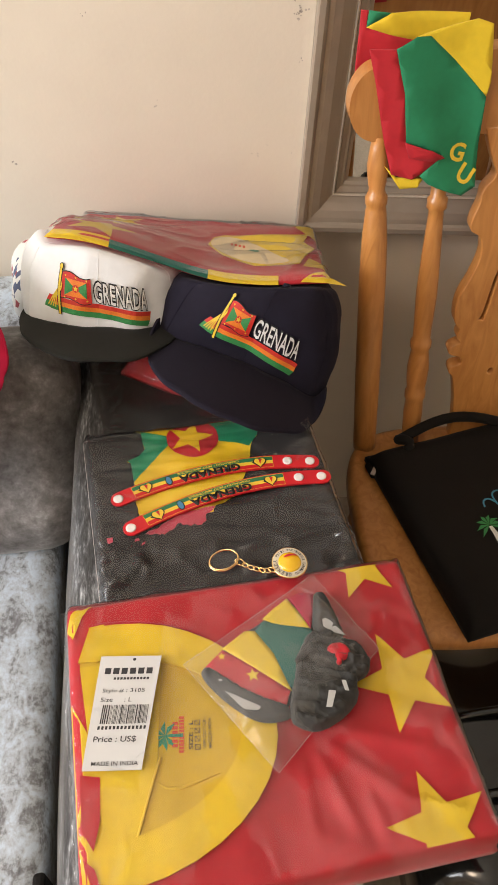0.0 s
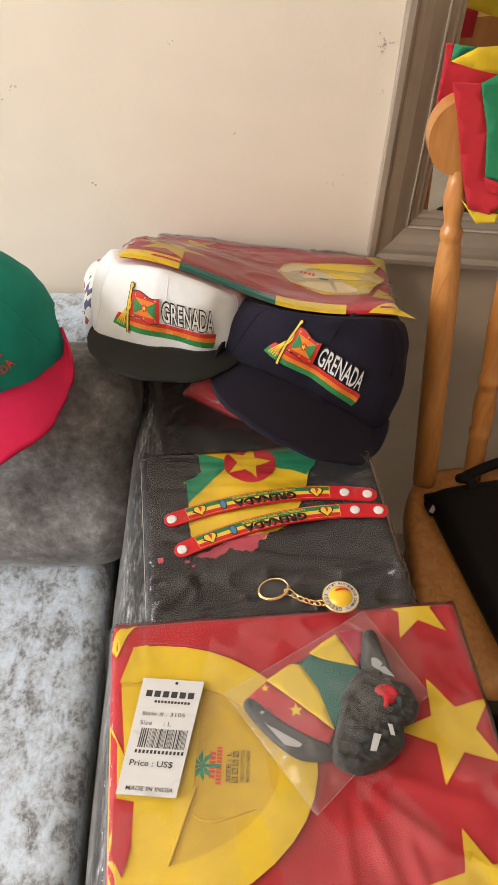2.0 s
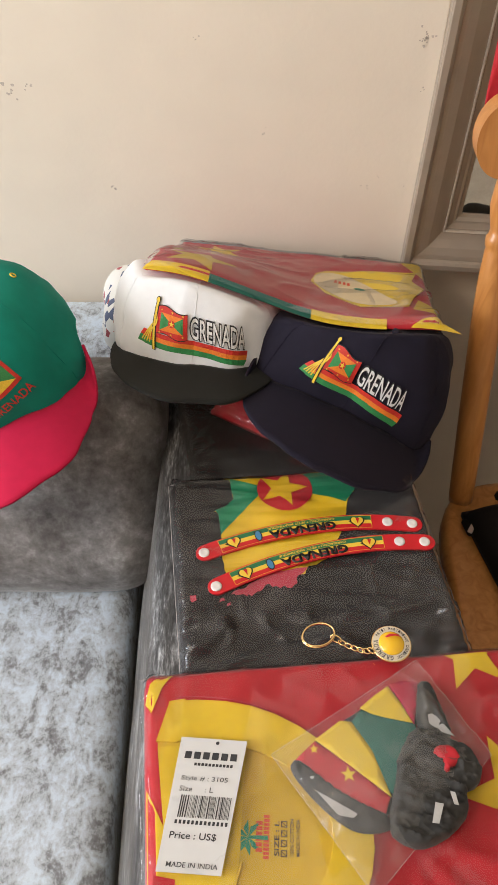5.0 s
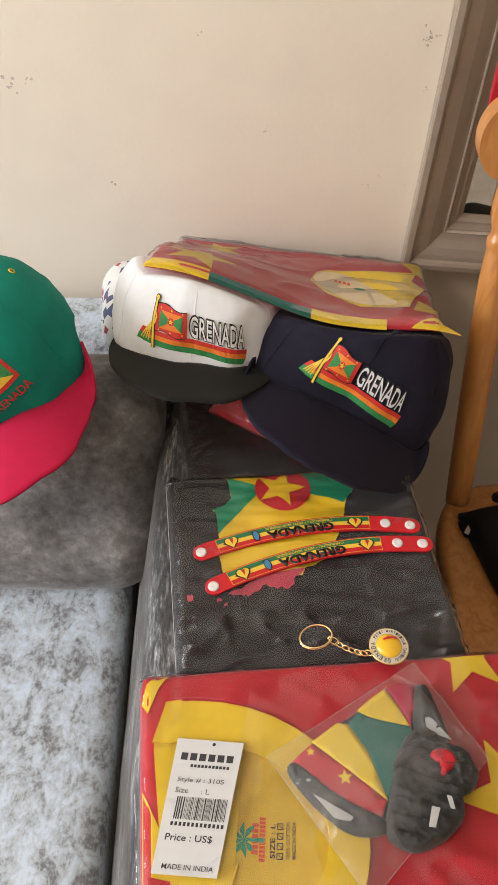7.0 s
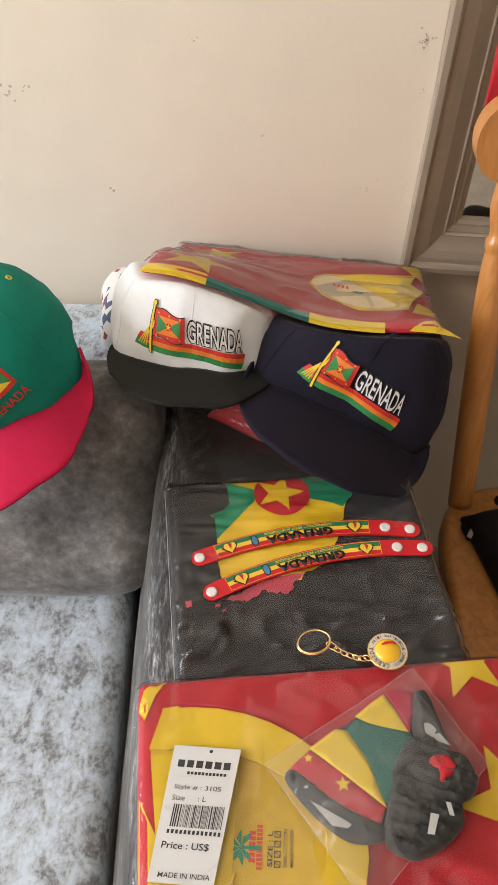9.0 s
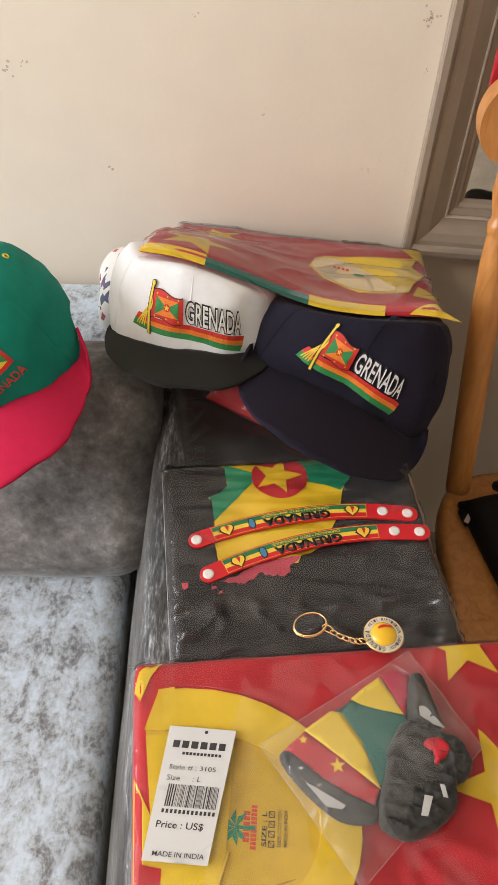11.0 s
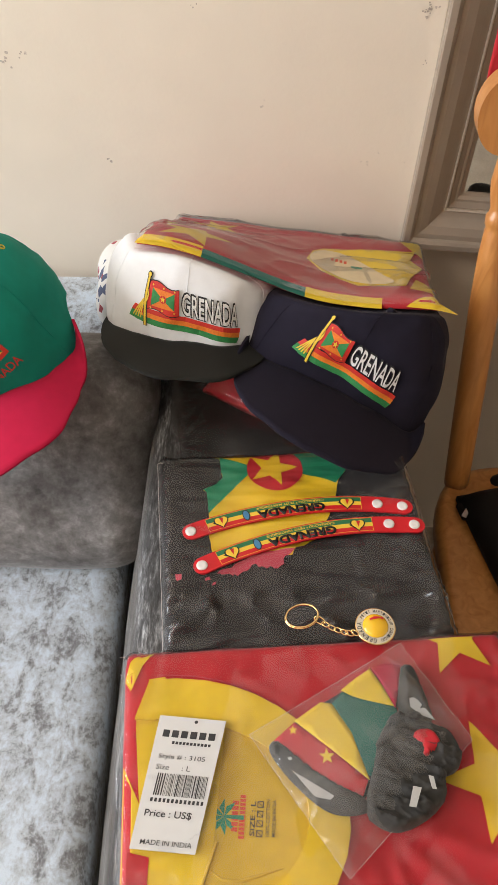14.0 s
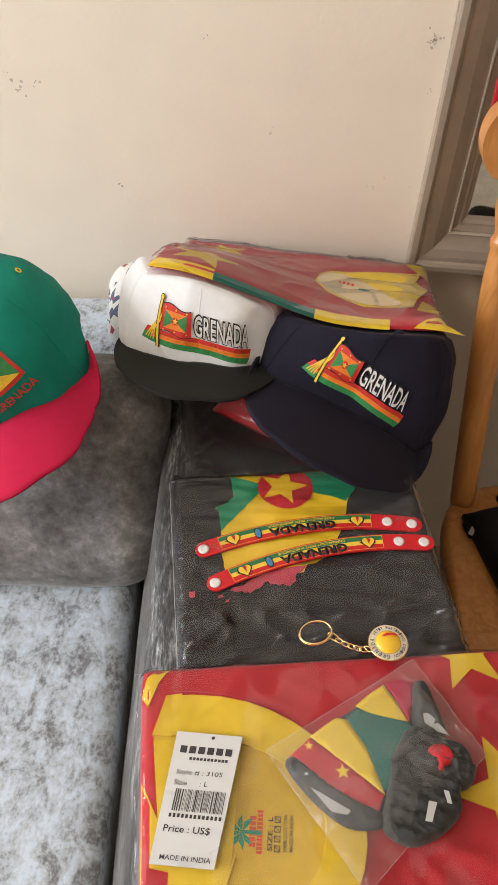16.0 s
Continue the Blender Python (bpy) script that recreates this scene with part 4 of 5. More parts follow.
MASK_BLACK = mat("black_jersey", (0.034, 0.033, 0.031), 0.85, vary=0.2, scale=60, sheen=0.15)
PALE_SLIVER = mat("grey_white_sliver", (0.46, 0.46, 0.45), 0.6, vary=0.08, scale=200)
TEAL = mat("deep_teal_cotton", (0.012, 0.13, 0.10), 0.75, vary=0.1, bump=0.3, bump_scale=1400)
hem_l = soften(mk([(-0.0485, 0.0350), (-0.0430, 0.0425), (-0.0370, 0.0400), (-0.0185, 0.0215), (-0.0003, 0.0085), (0.0150, 0.0010), (0.0200, -0.0083), (0.0140, -0.0125), (-0.0038, -0.0122), (-0.0164, -0.0052), (-0.0330, 0.0118)]))
gather = soften(mk([(0.0470, 0.0570), (0.0620, 0.0510), (0.0764, 0.0449), (0.0890, 0.0340), (0.0920, 0.0213), (0.0850, 0.0105), (0.0740, 0.0078), (0.0745, -0.0054), (0.0600, -0.0175), (0.0403, -0.0252), (0.0269, -0.0242), (0.0136, -0.0130), (0.0210, 0.0077), (0.0270, 0.0220), (0.0318, 0.0366)]), 1)
part("cloth", pad(soften(mk([(-0.0440, 0.0410), (-0.0264, 0.0535), (-0.0053, 0.0660), (0.0121, 0.0740), (0.0364, 0.0894), (0.0500, 0.0800), (0.0540, 0.0560), (0.0400, 0.0300), (0.0230, 0.0050), (0.0140, -0.0050), (-0.0040, 0.0060), (-0.0300, 0.0270)]), 1), 0.0005, 0.0032, 0.004, 0.008), BLACK, pk, "black cloth edge", True)
flat_on = lambda x, y, off: Vector((x, y, 0.0030 + off + 0.0006 * ripple(x, y, 40, 3)))
PANEL = lambda pts, m, off, label: part("cloth_panel", wrap(flat([mk(pts)]), flat_on, off, 0.006, 0.0008), m, pk, label, True)
PANEL([(-0.0425, 0.0405), (-0.0266, 0.0525), (-0.0042, 0.0334), (0.0205, 0.0091), (0.0150, -0.0010), (-0.0005, 0.0070), (-0.0200, 0.0200)], RED, 0.0010, "red panel")
PANEL([(-0.0264, 0.0535), (-0.0053, 0.0660), (0.0031, 0.0643), (0.0141, 0.0423), (0.0215, 0.0090), (-0.0042, 0.0334)], YELLOW, 0.0014, "yellow panel")
PANEL([(0.0027, 0.0643), (0.0121, 0.0725), (0.0300, 0.0665), (0.0500, 0.0601), (0.0520, 0.0500), (0.0330, 0.0300), (0.0240, 0.0110), (0.0204, 0.0130), (0.0130, 0.0430)], TEAL, 0.0012, "teal green panel")
PANEL([(0.0114, 0.0740), (0.0240, 0.0825), (0.0364, 0.0894), (0.0430, 0.0760), (0.0490, 0.0595), (0.0300, 0.0650), (0.0191, 0.0690)], YELLOW, 0.0018, "yellow panel")
PANEL([(0.0381, 0.0910), (0.0480, 0.0930), (0.0604, 0.0908), (0.0560, 0.0740), (0.0497, 0.0580), (0.0440, 0.0750)], CAP_RED, 0.0014, "red panel")
for cx, cy, r in ((-0.0064, 0.0266, 0.0058), (-0.0284, 0.0463, 0.0036)):
    part("star_print", wrap(flat([star(*M2(cx, cy), r, 60, 0.42)]), flat_on, 0.0034), PRINT_YELLOW, pk)
part("strap", pad(hem_l, 0.0012, 0.0060, 0.0060, 0.003, 0.0010, 90, 0.4, 2.0), MASK_BLACK, pk, "padded black hem", True)
part("strap", pad(gather, 0.0012, 0.0075, 0.0050, 0.0018, 0.0060, 115, 0.75, 6.0), MASK_BLACK, pk, "gathered black straps", True)
part("strap", pad(soften(mk([(0.0585, 0.0880), (0.0640, 0.0920), (0.0705, 0.0885), (0.0740, 0.0715), (0.0775, 0.0420), (0.0583, 0.0480), (0.0500, 0.0540)]), 1), 0.0030, 0.0072, 0.0050, 0.003, 0.0018, 80, 0.2, 9.0), MASK_BLACK, pk, "black ear strap", True)
part("strap", pad(soften(mk([(0.0280, 0.0330), (0.0480, 0.0480), (0.0640, 0.0540), (0.0680, 0.0480), (0.0480, 0.0390), (0.0300, 0.0250)]), 1), 0.0105, 0.0034, 0.0030, 0.003), MASK_BLACK, pk, "flat black strap", True)
part("toggle", pad(soften(mk([(0.0555, 0.0370), (0.0640, 0.0405), (0.0730, 0.0375), (0.0765, 0.0267), (0.0690, 0.0225), (0.0615, 0.0185), (0.0590, 0.0290)])), 0.0095, 0.0065, 0.0040, 0.0025, 0.0012, 110), RED, pk, "red cloth tuft", True)
# Pale slivers; those on the lower-left hem paint the film's white glints.
for pts, z in (([(0.0610, 0.0690), (0.0640, 0.0640), (0.0757, 0.0450), (0.0670, 0.0490), (0.0593, 0.0560)], 0.0108), ([(0.0480, 0.0000), (0.0535, -0.0015), (0.0470, -0.0135), (0.0425, -0.0125)], 0.0160), ([(0.0600, 0.0061), (0.0632, 0.0050), (0.0636, -0.0033), (0.0605, -0.0025)], 0.0162),
               ([(-0.0310, 0.0165), (-0.0250, 0.0130), (-0.0056, -0.0005), (-0.0085, -0.0028), (-0.0190, 0.0000)], 0.0082), ([(-0.0345, 0.0270), (-0.0315, 0.0272), (-0.0318, 0.0255), (-0.0340, 0.0255)], 0.0078)):
    part("label", wrap(flat([mk(pts)]), lambda x, y, off: Vector((x, y, off + 0.0005 * ripple(x, y, 120, 2))), z, 0.004, 0.0005), PALE_SLIVER, pk, "small pale sliver")
QUAD = mk([(-0.0598, 0.0461), (-0.0025, -0.0503), (0.1016, 0.0317), (0.0644, 0.1092)])
arch = lambda q: 1 - abs(2 * q - 1) ** 2.6


def sheath(u, v):
    """The small bag: u along its long side, v from its lower to its upper edge."""
    ax, ay = QUAD[0][0] + u * (QUAD[3][0] - QUAD[0][0]), QUAD[0][1] + u * (QUAD[3][1] - QUAD[0][1])
    bx, by = QUAD[1][0] + u * (QUAD[2][0] - QUAD[1][0]), QUAD[1][1] + u * (QUAD[2][1] - QUAD[1][1])
    x, y = bx + v * (ax - bx), by + v * (ay - by)
    crinkle = (0.0004 + 0.0030 * smooth01((u - 0.72) / 0.22) + 0.0012 * smooth01((0.16 - u) / 0.14)) * max(0.0, ridge(x * 0.6 + y * 0.3, y - x * 0.35, 95, 5)) ** 3
    return Vector((x, y, 0.0030 + 0.0012 * ripple(x, y, 55, 8) + 0.0185 * arch(u) * arch(v) + crinkle))


for ends in (((0, 0), (1, 0)), ((1, 0), (1, 1)), ((0, 1), (1, 1)), ((0, 0), (0, 1))):
    (u0, v0), (u1, v1) = ends
    part("bag_edge", tube([sheath(u0 + (u1 - u0) * i / 30, v0 + (v1 - v0) * i / 30) + Vector((0, 0, 0.0002)) for i in range(31)], 0.00012, 5), FILM_EDGE, pk, "pale sealed edge of the bag")
part("bag_film", grid(150, 120, sheath), FILM_FINE, pk, "small clear bag with a sealed edge", True)


# ---- caps ----
class Crown:
    """The dome of a cap. Opening in z = 0, front towards -y. A load lying on it flattens it."""

    def __init__(self, rx, front, back, h, world, weight=None, curve=0.0, sag=0.0, full=3.2):
        self.curve, self.sag, self.full = curve, sag, full
        self.rx, self.front, self.back, self.h, self.world, self.weight = rx, front, back, h, world, weight

    def at(self, a, s, off=0.0):
        """a: azimuth in radians, 0 at the front; s: 0 rim to 1 top."""
        k = (1 - s ** self.full) ** 0.55
        ry = self.front if math.cos(a) > 0 else self.back
        x, y = math.sin(a) * self.rx * k, -math.cos(a) * ry * k
        y += -0.010 * s * (1 - s) * max(0, math.cos(a))
        z = self.h * s - (1 - s) ** 3 * self.curve * (x / 0.08) ** 2 * smooth01(math.cos(a) * 2.0)
        z -= self.sag * (1 - s) ** 1.5 * smooth01((math.sin(a) - 0.55) / 0.4) * smooth01((1.9 - a) / 0.6) if 0 < a < math.pi else 0.0
        seam_d = abs(((math.degrees(a) + 30) % 60) - 30)
        dip = 0.0010 * math.exp(-(seam_d * k / 2.0) ** 2)
        n = Vector((x / self.rx ** 2, y / max(ry, 0.06) ** 2, 0.9 * s * s / self.h + 1e-4)).normalized()
        w = 0.0036 * noise.noise(Vector((x, y, z)) * 22) + 0.0015 * noise.noise(Vector((x, y, z)) * 60)
        if self.weight:
            w += 0.0022 * s * max(0.0, ridge(a * self.rx, z * 0.35, 26, 4)) ** 4 + 0.0030 * noise.noise(Vector((x, y, z * 0.5)) * 30)
        p = Vector((x, y, z)) + n * (off - dip + w)
        if self.weight:
            m, hw, hd = self.weight
            q = m.inverted() @ (self.world @ p)
            out = math.hypot(max(0.0, abs(q.x) - hw), max(0.0, abs(q.y) - hd))
            lim = -0.004 + TOP_BEND(max(-hw, min(hw, q.x)), max(-hd, min(hd, q.y))) + 0.40 * out
            if q.z > lim - 0.012:
                q.z = lim - 0.012 + 0.011 * (1 - math.exp(-(q.z - lim + 0.012) / 0.012))
            p = self.world.inverted() @ (m @ q)
        return p

    def logo(self, u, v, off):
        """u across the front, v up, both in metres along the cloth."""
        return self.at(u / (self.rx * 1.08), max(0.0, v / self.h), off)


def brim(bm_crown, length=0.070, spread=74, curve=0.020, drop=0.010, full=0.75, flare=0.14):
    def fn(u, v):
        a = radians(spread * (2 * u - 1))
        p = bm_crown.at(a, 0.0)
        w = math.cos(a * 90 / spread * 0.98) ** full if abs(u - 0.5) < 0.4999 else 0.0
        ln = length * w * v
        x = p.x * (1 + flare * v * w)
        y = p.y - ln
        z = 0.0015 - curve * (p.x / 0.08) ** 2 * smooth01(math.cos(a) * 2.0) - drop * (v * w) ** 1.5
        return Vector((x, y, z))
    return thicken(grid(72, 16, fn), 0.003), fn


def flag_logo(cr, ob, k=1.0, v0=0.038, turn=0.0):
    """Embroidered flag on a pole above three stripes, with the country's name."""
    c_, s_ = math.cos(radians(turn)), math.sin(radians(turn))
    lean = lambda x, y: x - 0.20 * (y + 0.004)
    L = lambda x, y, off: cr.logo(0.002 + (c_ * lean(x, y) - s_ * y) * k, v0 + (s_ * lean(x, y) + c_ * y) * k, off)
    e = lambda polys, m, off, label="": each("embroidery", polys, L, off, 0.006, m, ob, label)
    e([[(-0.050, -0.0195), (0.050, -0.0195), (0.0535, -0.0145), (-0.047, -0.0145)]], T_GREEN, 0.0008, "green stripe")
    e([[(-0.047, -0.0145), (0.0535, -0.0145), (0.0545, -0.0105), (-0.040, -0.0105)]], T_ORANGE, 0.0008, "orange stripe")
    e([[(-0.043, -0.0105), (0.0545, -0.0105), (0.0555, -0.0065), (-0.034, -0.0065)]], T_RED, 0.0008, "red stripe")
    e([[(-0.0545, -0.0125), (-0.050, -0.0065), (-0.034, -0.0065), (-0.042, -0.0125)]], T_RED, 0.0010)
    e([[(-0.058, -0.0190), (-0.048, -0.0190), (-0.044, -0.0125), (-0.0545, -0.0125)]], T_GREEN, 0.0010)
    for q in range(4):
        e([[(-0.0530 + q * 0.003, -0.0165), (-0.0518 + q * 0.003, -0.0168), (-0.0462 + q * 0.0016, -0.009), (-0.0400, -0.001), (-0.0405, 0.001), (-0.0472 + q * 0.0016, -0.0085)]], T_YELLOW, 0.0014, "yellow tassel")
    e([[(-0.0375, 0.010), (-0.0352, 0.005), (-0.0358, 0.001), (-0.0395, -0.005), (-0.0400, -0.003), (-0.0372, 0.001), (-0.0366, 0.006)]], T_YELLOW, 0.0026, "yellow cord round the pole")
    fx0, fx1, fy0, fy1 = -0.037, -0.0065, -0.0065, 0.0150
    wob = lambda x: 0.0016 * math.sin((x + 0.037) * 210)
    edge_n = 8
    xs = [fx0 + (fx1 - fx0) * i / edge_n for i in range(edge_n + 1)]
    e([[(x, fy0 + wob(x) - 0.0008) for x in xs] + [(x, fy1 + wob(x) + 0.0008) for x in xs[::-1]]], T_BLACK, 0.0010)
    e([[(x, fy0 + wob(x)) for x in xs] + [(x, fy1 + wob(x)) for x in xs[::-1]]], T_RED, 0.0014, "red flag field")
    x0, x1, y0, y1 = fx0 + 0.0042, fx1 - 0.0042, fy0 + 0.0036, fy1 - 0.0036
    c = ((x0 + x1) / 2, (y0 + y1) / 2)
    e([[(x0, y0), (x1, y0), c], [(x0, y1), c, (x1, y1)]], T_ORANGE, 0.0018, "orange flag triangles")
    e([[(x0, y0), c, (x0, y1)], [(x1, y0), (x1, y1), c]], T_GREEN, 0.0018, "green flag triangles")
    e([disc(*c, 0.0032, n=12)], T_RED, 0.0021)
    e([star(*c, 0.0028)], T_YELLOW, 0.0024)
    for i in range(3):
        for yy in (fy0 + 0.0018, fy1 - 0.0018):
            e([star(x0 + (x1 - x0) * i / 2, yy, 0.0012)], T_YELLOW, 0.0019)
    e([rect(-0.0405, -0.0365, -0.0220, 0.0190), disc(-0.0385, 0.0195, 0.0028, n=12)], T_BLACK, 0.0016)
    e([rect(-0.0396, -0.0374, -0.0215, 0.0185), disc(-0.0385, 0.0195, 0.0020, n=12)], T_YELLOW, 0.0021, "yellow flag pole")
    part("lettering", wrap(lettering("GRENADA", 0.0215, 0.0565, (0.0235, 0.0048), 0.07), L, 0.0010, 0.005), T_BLACK, ob, "black outline of the name")
    part("lettering", wrap(lettering("GRENADA", 0.0190, 0.0540, (0.0235, 0.0048), 0.012), L, 0.0022, 0.005), T_WHITE, ob, "white embroidered name")


def cap(m, label, crown_mat, brim_mat, rx, front, back, h, blen=0.070, curve=0.02, drop=0.01, spread=74, logo=None, weight=None, full=0.75, flare=0.14, sag=0.0, dome=3.2):
    ob = thing("baseball_cap", label, "cap", m, "caps on the sofa")
    cr = Crown(rx, front, back, h, m, weight, curve, sag, dome)
    bm = bmesh.new()
    nu, nv = 60, 22
    rows = [[bm.verts.new(cr.at(2 * math.pi * i / nu, (j / nv) * 0.998)) for i in range(nu)] for j in range(nv + 1)]
    for a, b in zip(rows, rows[1:]):
        for i in range(nu):
            bm.faces.new((a[i], a[(i + 1) % nu], b[(i + 1) % nu], b[i]))
    bm.faces.new(rows[-1])
    crown = part("crown", bm, crown_mat, ob, "", True)
    for i in range(3):
        for sgn in (0, math.pi):
            a = radians(60 * i) + sgn
            part("panel_seam", tube([cr.at(a, s / 12 * 0.99, 0.0002) for s in range(13)], 0.0005, 5), crown_mat, crown)
    bb, fn = brim(cr, blen, spread, curve, drop, full, flare)
    br = part("brim", bb, brim_mat, ob, "", True)
    for v in (0.93,):
        part("brim_seam", tube([fn(0.08 + 0.84 * i / 30, v) - Vector((0, 0, 0.0001)) for i in range(31)], 0.0003, 4), brim_mat, br)
    part("button", lathe([(0.006, 0), (0.0055, 0.003), (0.0, 0.0045)], 14, m=Matrix.Translation(cr.at(0, 0.998) + Vector((0, 0.0, -0.001)))), crown_mat, ob, "", True)
    for i in (0.5, 1.5, 4.5, 5.5) if weight is None else ():
        a = radians(60 * i)
        p, q = cr.at(a, 0.74, 0.0005), cr.at(a, 0.78, 0.0005)
        n = (p - Vector((0, 0, 0.03))).normalized()
        t = n.orthogonal().normalized()
        w = n.cross(t)
        part("eyelet", tube([p + (t * math.cos(k * math.pi / 5) + w * math.sin(k * math.pi / 5)) * 0.0028 for k in range(10)], 0.0008, 5, closed=True), T_YELLOW if crown_mat is CAP_GREEN else crown_mat, crown, "stitched eyelet")
    if logo:
        logo(cr, ob)
    return ob


def square_logo(cr, ob):
    """Square embroidered flag with the name below it."""
    L = lambda x, y, off: cr.logo(0.033 + 0.985 * x - 0.17 * y, 0.046 + 0.17 * x + 0.985 * y, off)
    e = lambda polys, m, off, label="": each("embroidery", polys, L, off, 0.006, m, ob, label)
    e([rect(-0.024, 0.024, -0.016, 0.018)], T_RED, 0.0008, "red flag border")
    c = (0.0, 0.001)
    x0, x1, y0, y1 = -0.020, 0.020, -0.012, 0.014
    e([[(x0, y0), (x1, y0), c], [(x0, y1), c, (x1, y1)]], T_YELLOW, 0.0012, "yellow flag triangles")
    e([[(x0, y0), c, (x0, y1)], [(x1, y0), (x1, y1), c]], T_GREEN, 0.0012, "green flag triangles")
    e([disc(*c, 0.005, n=16)], T_RED, 0.0016)
    e([star(*c, 0.0042)], T_YELLOW, 0.002)
    part("lettering", wrap(lettering("GRENADA", 0.0085, 0.052, (0, -0.0255), 0.01), L, 0.0010, 0.005), T_RED, ob, "red embroidered name")


TOP_M = pose(-0.0745, 0.856, 0.727, -17, 2.5, 3.5)
TOP_BEND = lambda x, y: 0.038 * smooth01((0.06 - x) / 0.2) * smooth01((0.10 - y) / 0.2) + 0.007 * smooth01((x - 0.07) / 0.09) * smooth01((-0.02 - y) / 0.09)
LOAD = (TOP_M, 0.155, 0.110)
WHITE_CAP = pose(-0.173, 0.757, 0.7065, -17, 5, 6)
NAVY_CAP = pose(0.001, 0.727, 0.690, -12, 19, -7.5)
GREEN_CAP = pose(-0.367, 0.665, 0.728, -3, -22, 22)
cap(WHITE_CAP, "white cap with black brim and an embroidered flag", WHITE, DARK_BRIM, 0.095, 0.063, 0.095, 0.116, 0.066, 0.004, logo=lambda c, o: flag_logo(c, o, 1.23, 0.036, -7), weight=LOAD)
cap(NAVY_CAP, "navy cap with an embroidered flag, tipped to one side", NAVY, NAVY, 0.107, 0.041, 0.115, 0.128, 0.104, 0.014, 0.006, 80, logo=lambda c, o: flag_logo(c, o, 1.25, 0.041, -6), weight=LOAD, sag=0.040, dome=2.3)
cap(GREEN_CAP, "green cap with crimson brim leaning on the cushion", CAP_GREEN, CAP_RED, 0.093, 0.112, 0.09, 0.107, 0.082, 0.030, 0.02, 79, logo=square_logo, full=0.6, flare=0.20)

# ---- packs round the caps ----
tp = Pack(0.315, 0.225, 0.009, 0.0022, 31.0, 0.010, TOP_BEND)
top_pack = thing("folded_red_shirt", "folded red and yellow shirt in a clear bag over two caps", "shirt", TOP_M)
part("cloth", tp.cloth(), RED, top_pack, "", True)
for cx, cy, r, a in ((-0.108, -0.062, 0.043, 80), (-0.10, 0.068, 0.032, 40)):
    part("star", wrap(flat([clip(star(cx, cy, r, a, 0.42), lambda x, y: y + 0.108)]), tp.on, 0.0006, 0.008), YELLOW, top_pack, "yellow printed star")
part("collar", wrap(flat([[(0.035, 0.036), (0.08, 0.052), (0.1466, 0.0676), (0.138, 0.035), (0.150, 0.005), (0.135, -0.03), (0.127, -0.0634), (0.0739, -0.0753), (0.0338, -0.0495), (0.0166, -0.0127), (0.022, 0.02)]]), tp.on, 0.0008, 0.008, 0.0015), YELLOW, top_pack, "yellow collar")
part("neck_lining", wrap(flat([soften([(0.0166, -0.0127), (0.026, 0.026), (0.055, 0.030), (0.078, 0.002), (0.098, -0.03), (0.122, -0.062), (0.0739, -0.0753), (0.0338, -0.0495)])]), tp.on, 0.0028, 0.008), mat("pale_lining", (0.66, 0.54, 0.34), 0.7, vary=0.1), top_pack, "pale inner neck")
part("neck_print", wrap(flat([disc(0.073, -0.026, 0.007, 0.004, 8)]), tp.on, 0.0034), INK_GREEN, top_pack)
part("neck_print", wrap(flat([rect(0.044 + i * 0.005, 0.047 + i * 0.005, -0.012 - i * 0.002, -0.002 - i * 0.002) for i in range(4)]), tp.on, 0.0034), INK_RED, top_pack)
part("hem", wrap(flat([rect(-0.159, -0.09, -0.1185, -0.104)]), tp.on, 0.0008, 0.008), YELLOW, top_pack)
part("hem", wrap(flat([rect(-0.09, 0.02, -0.1185, -0.1075)]), tp.on, 0.0008, 0.008), TEAL, top_pack)
each("hem", [rect(0.02, 0.10, -0.1185, -0.106), [(0.125, -0.1135), (0.1565, -0.094), (0.176, -0.128), (0.152, -0.1195)], [(0.140, -0.034), (0.156, -0.062), (0.156, -0.086), (0.130, -0.074)], [(0.128, 0.105), (0.156, 0.111), (0.156, 0.050), (0.144, 0.072)]], tp.on, 0.0008, 0.008, YELLOW, top_pack)
part("bag_film", tp.bag(0.0012, 0.0022, 0.003, 24, 0.0025, 60, 0.0022, 0.4), FILM_GLARE, top_pack, "clear polythene bag with creases", True)

UND_M = pose(-0.0200, 0.767, 0.6415, 0, 0, -21)
up = Pack(0.20, 0.20, 0.027, 0.0015, 51.0, 0.012)
under = thing("folded_red_shirt", "folded red shirt in a clear bag beneath the caps", "shirt", UND_M)
part("cloth", up.cloth(0.012), RED, under, "", True)
part("hem", wrap(flat([rect(0.004, 0.040, -0.0985, -0.0880)]), up.on, 0.0008, 0.008), YELLOW, under)
part("bag_film", up.bag(0.008, 0.002, 0.005, 34, 0.0025, 90, 0.004, 0.2), FILM, under, "clear polythene bag with creases", True)

# crumpled print scarf behind the white cap
def printed(name):
    """White cotton with irregular navy and red figures."""
    m, nt, b = nodes_of(name)
    tc, vo, wn_, rp_ = (nt.nodes.new("ShaderNode" + k) for k in ("TexCoord", "TexVoronoi", "TexWhiteNoise", "ValToRGB"))
    vo.inputs["Scale"].default_value, vo.inputs["Randomness"].default_value = 95, 1
    nt.links.new(tc.outputs["Object"], vo.inputs["Vector"])
    nt.links.new(vo.outputs["Color"], wn_.inputs["Vector"])
    nt.links.new(wn_.outputs["Value"], rp_.inputs[0])
    rp_.color_ramp.interpolation = "CONSTANT"
    e = rp_.color_ramp.elements
    e[0].position, e[0].color = 0.0, (0.66, 0.65, 0.62, 1)
    e[1].position, e[1].color = 0.62, (0.07, 0.09, 0.16, 1)
    e.new(0.85).color = (0.30, 0.05, 0.06, 1)
    nt.links.new(rp_.outputs[0], b.inputs["Base Color"])
    b.inputs["Roughness"].default_value = 0.8
    return m


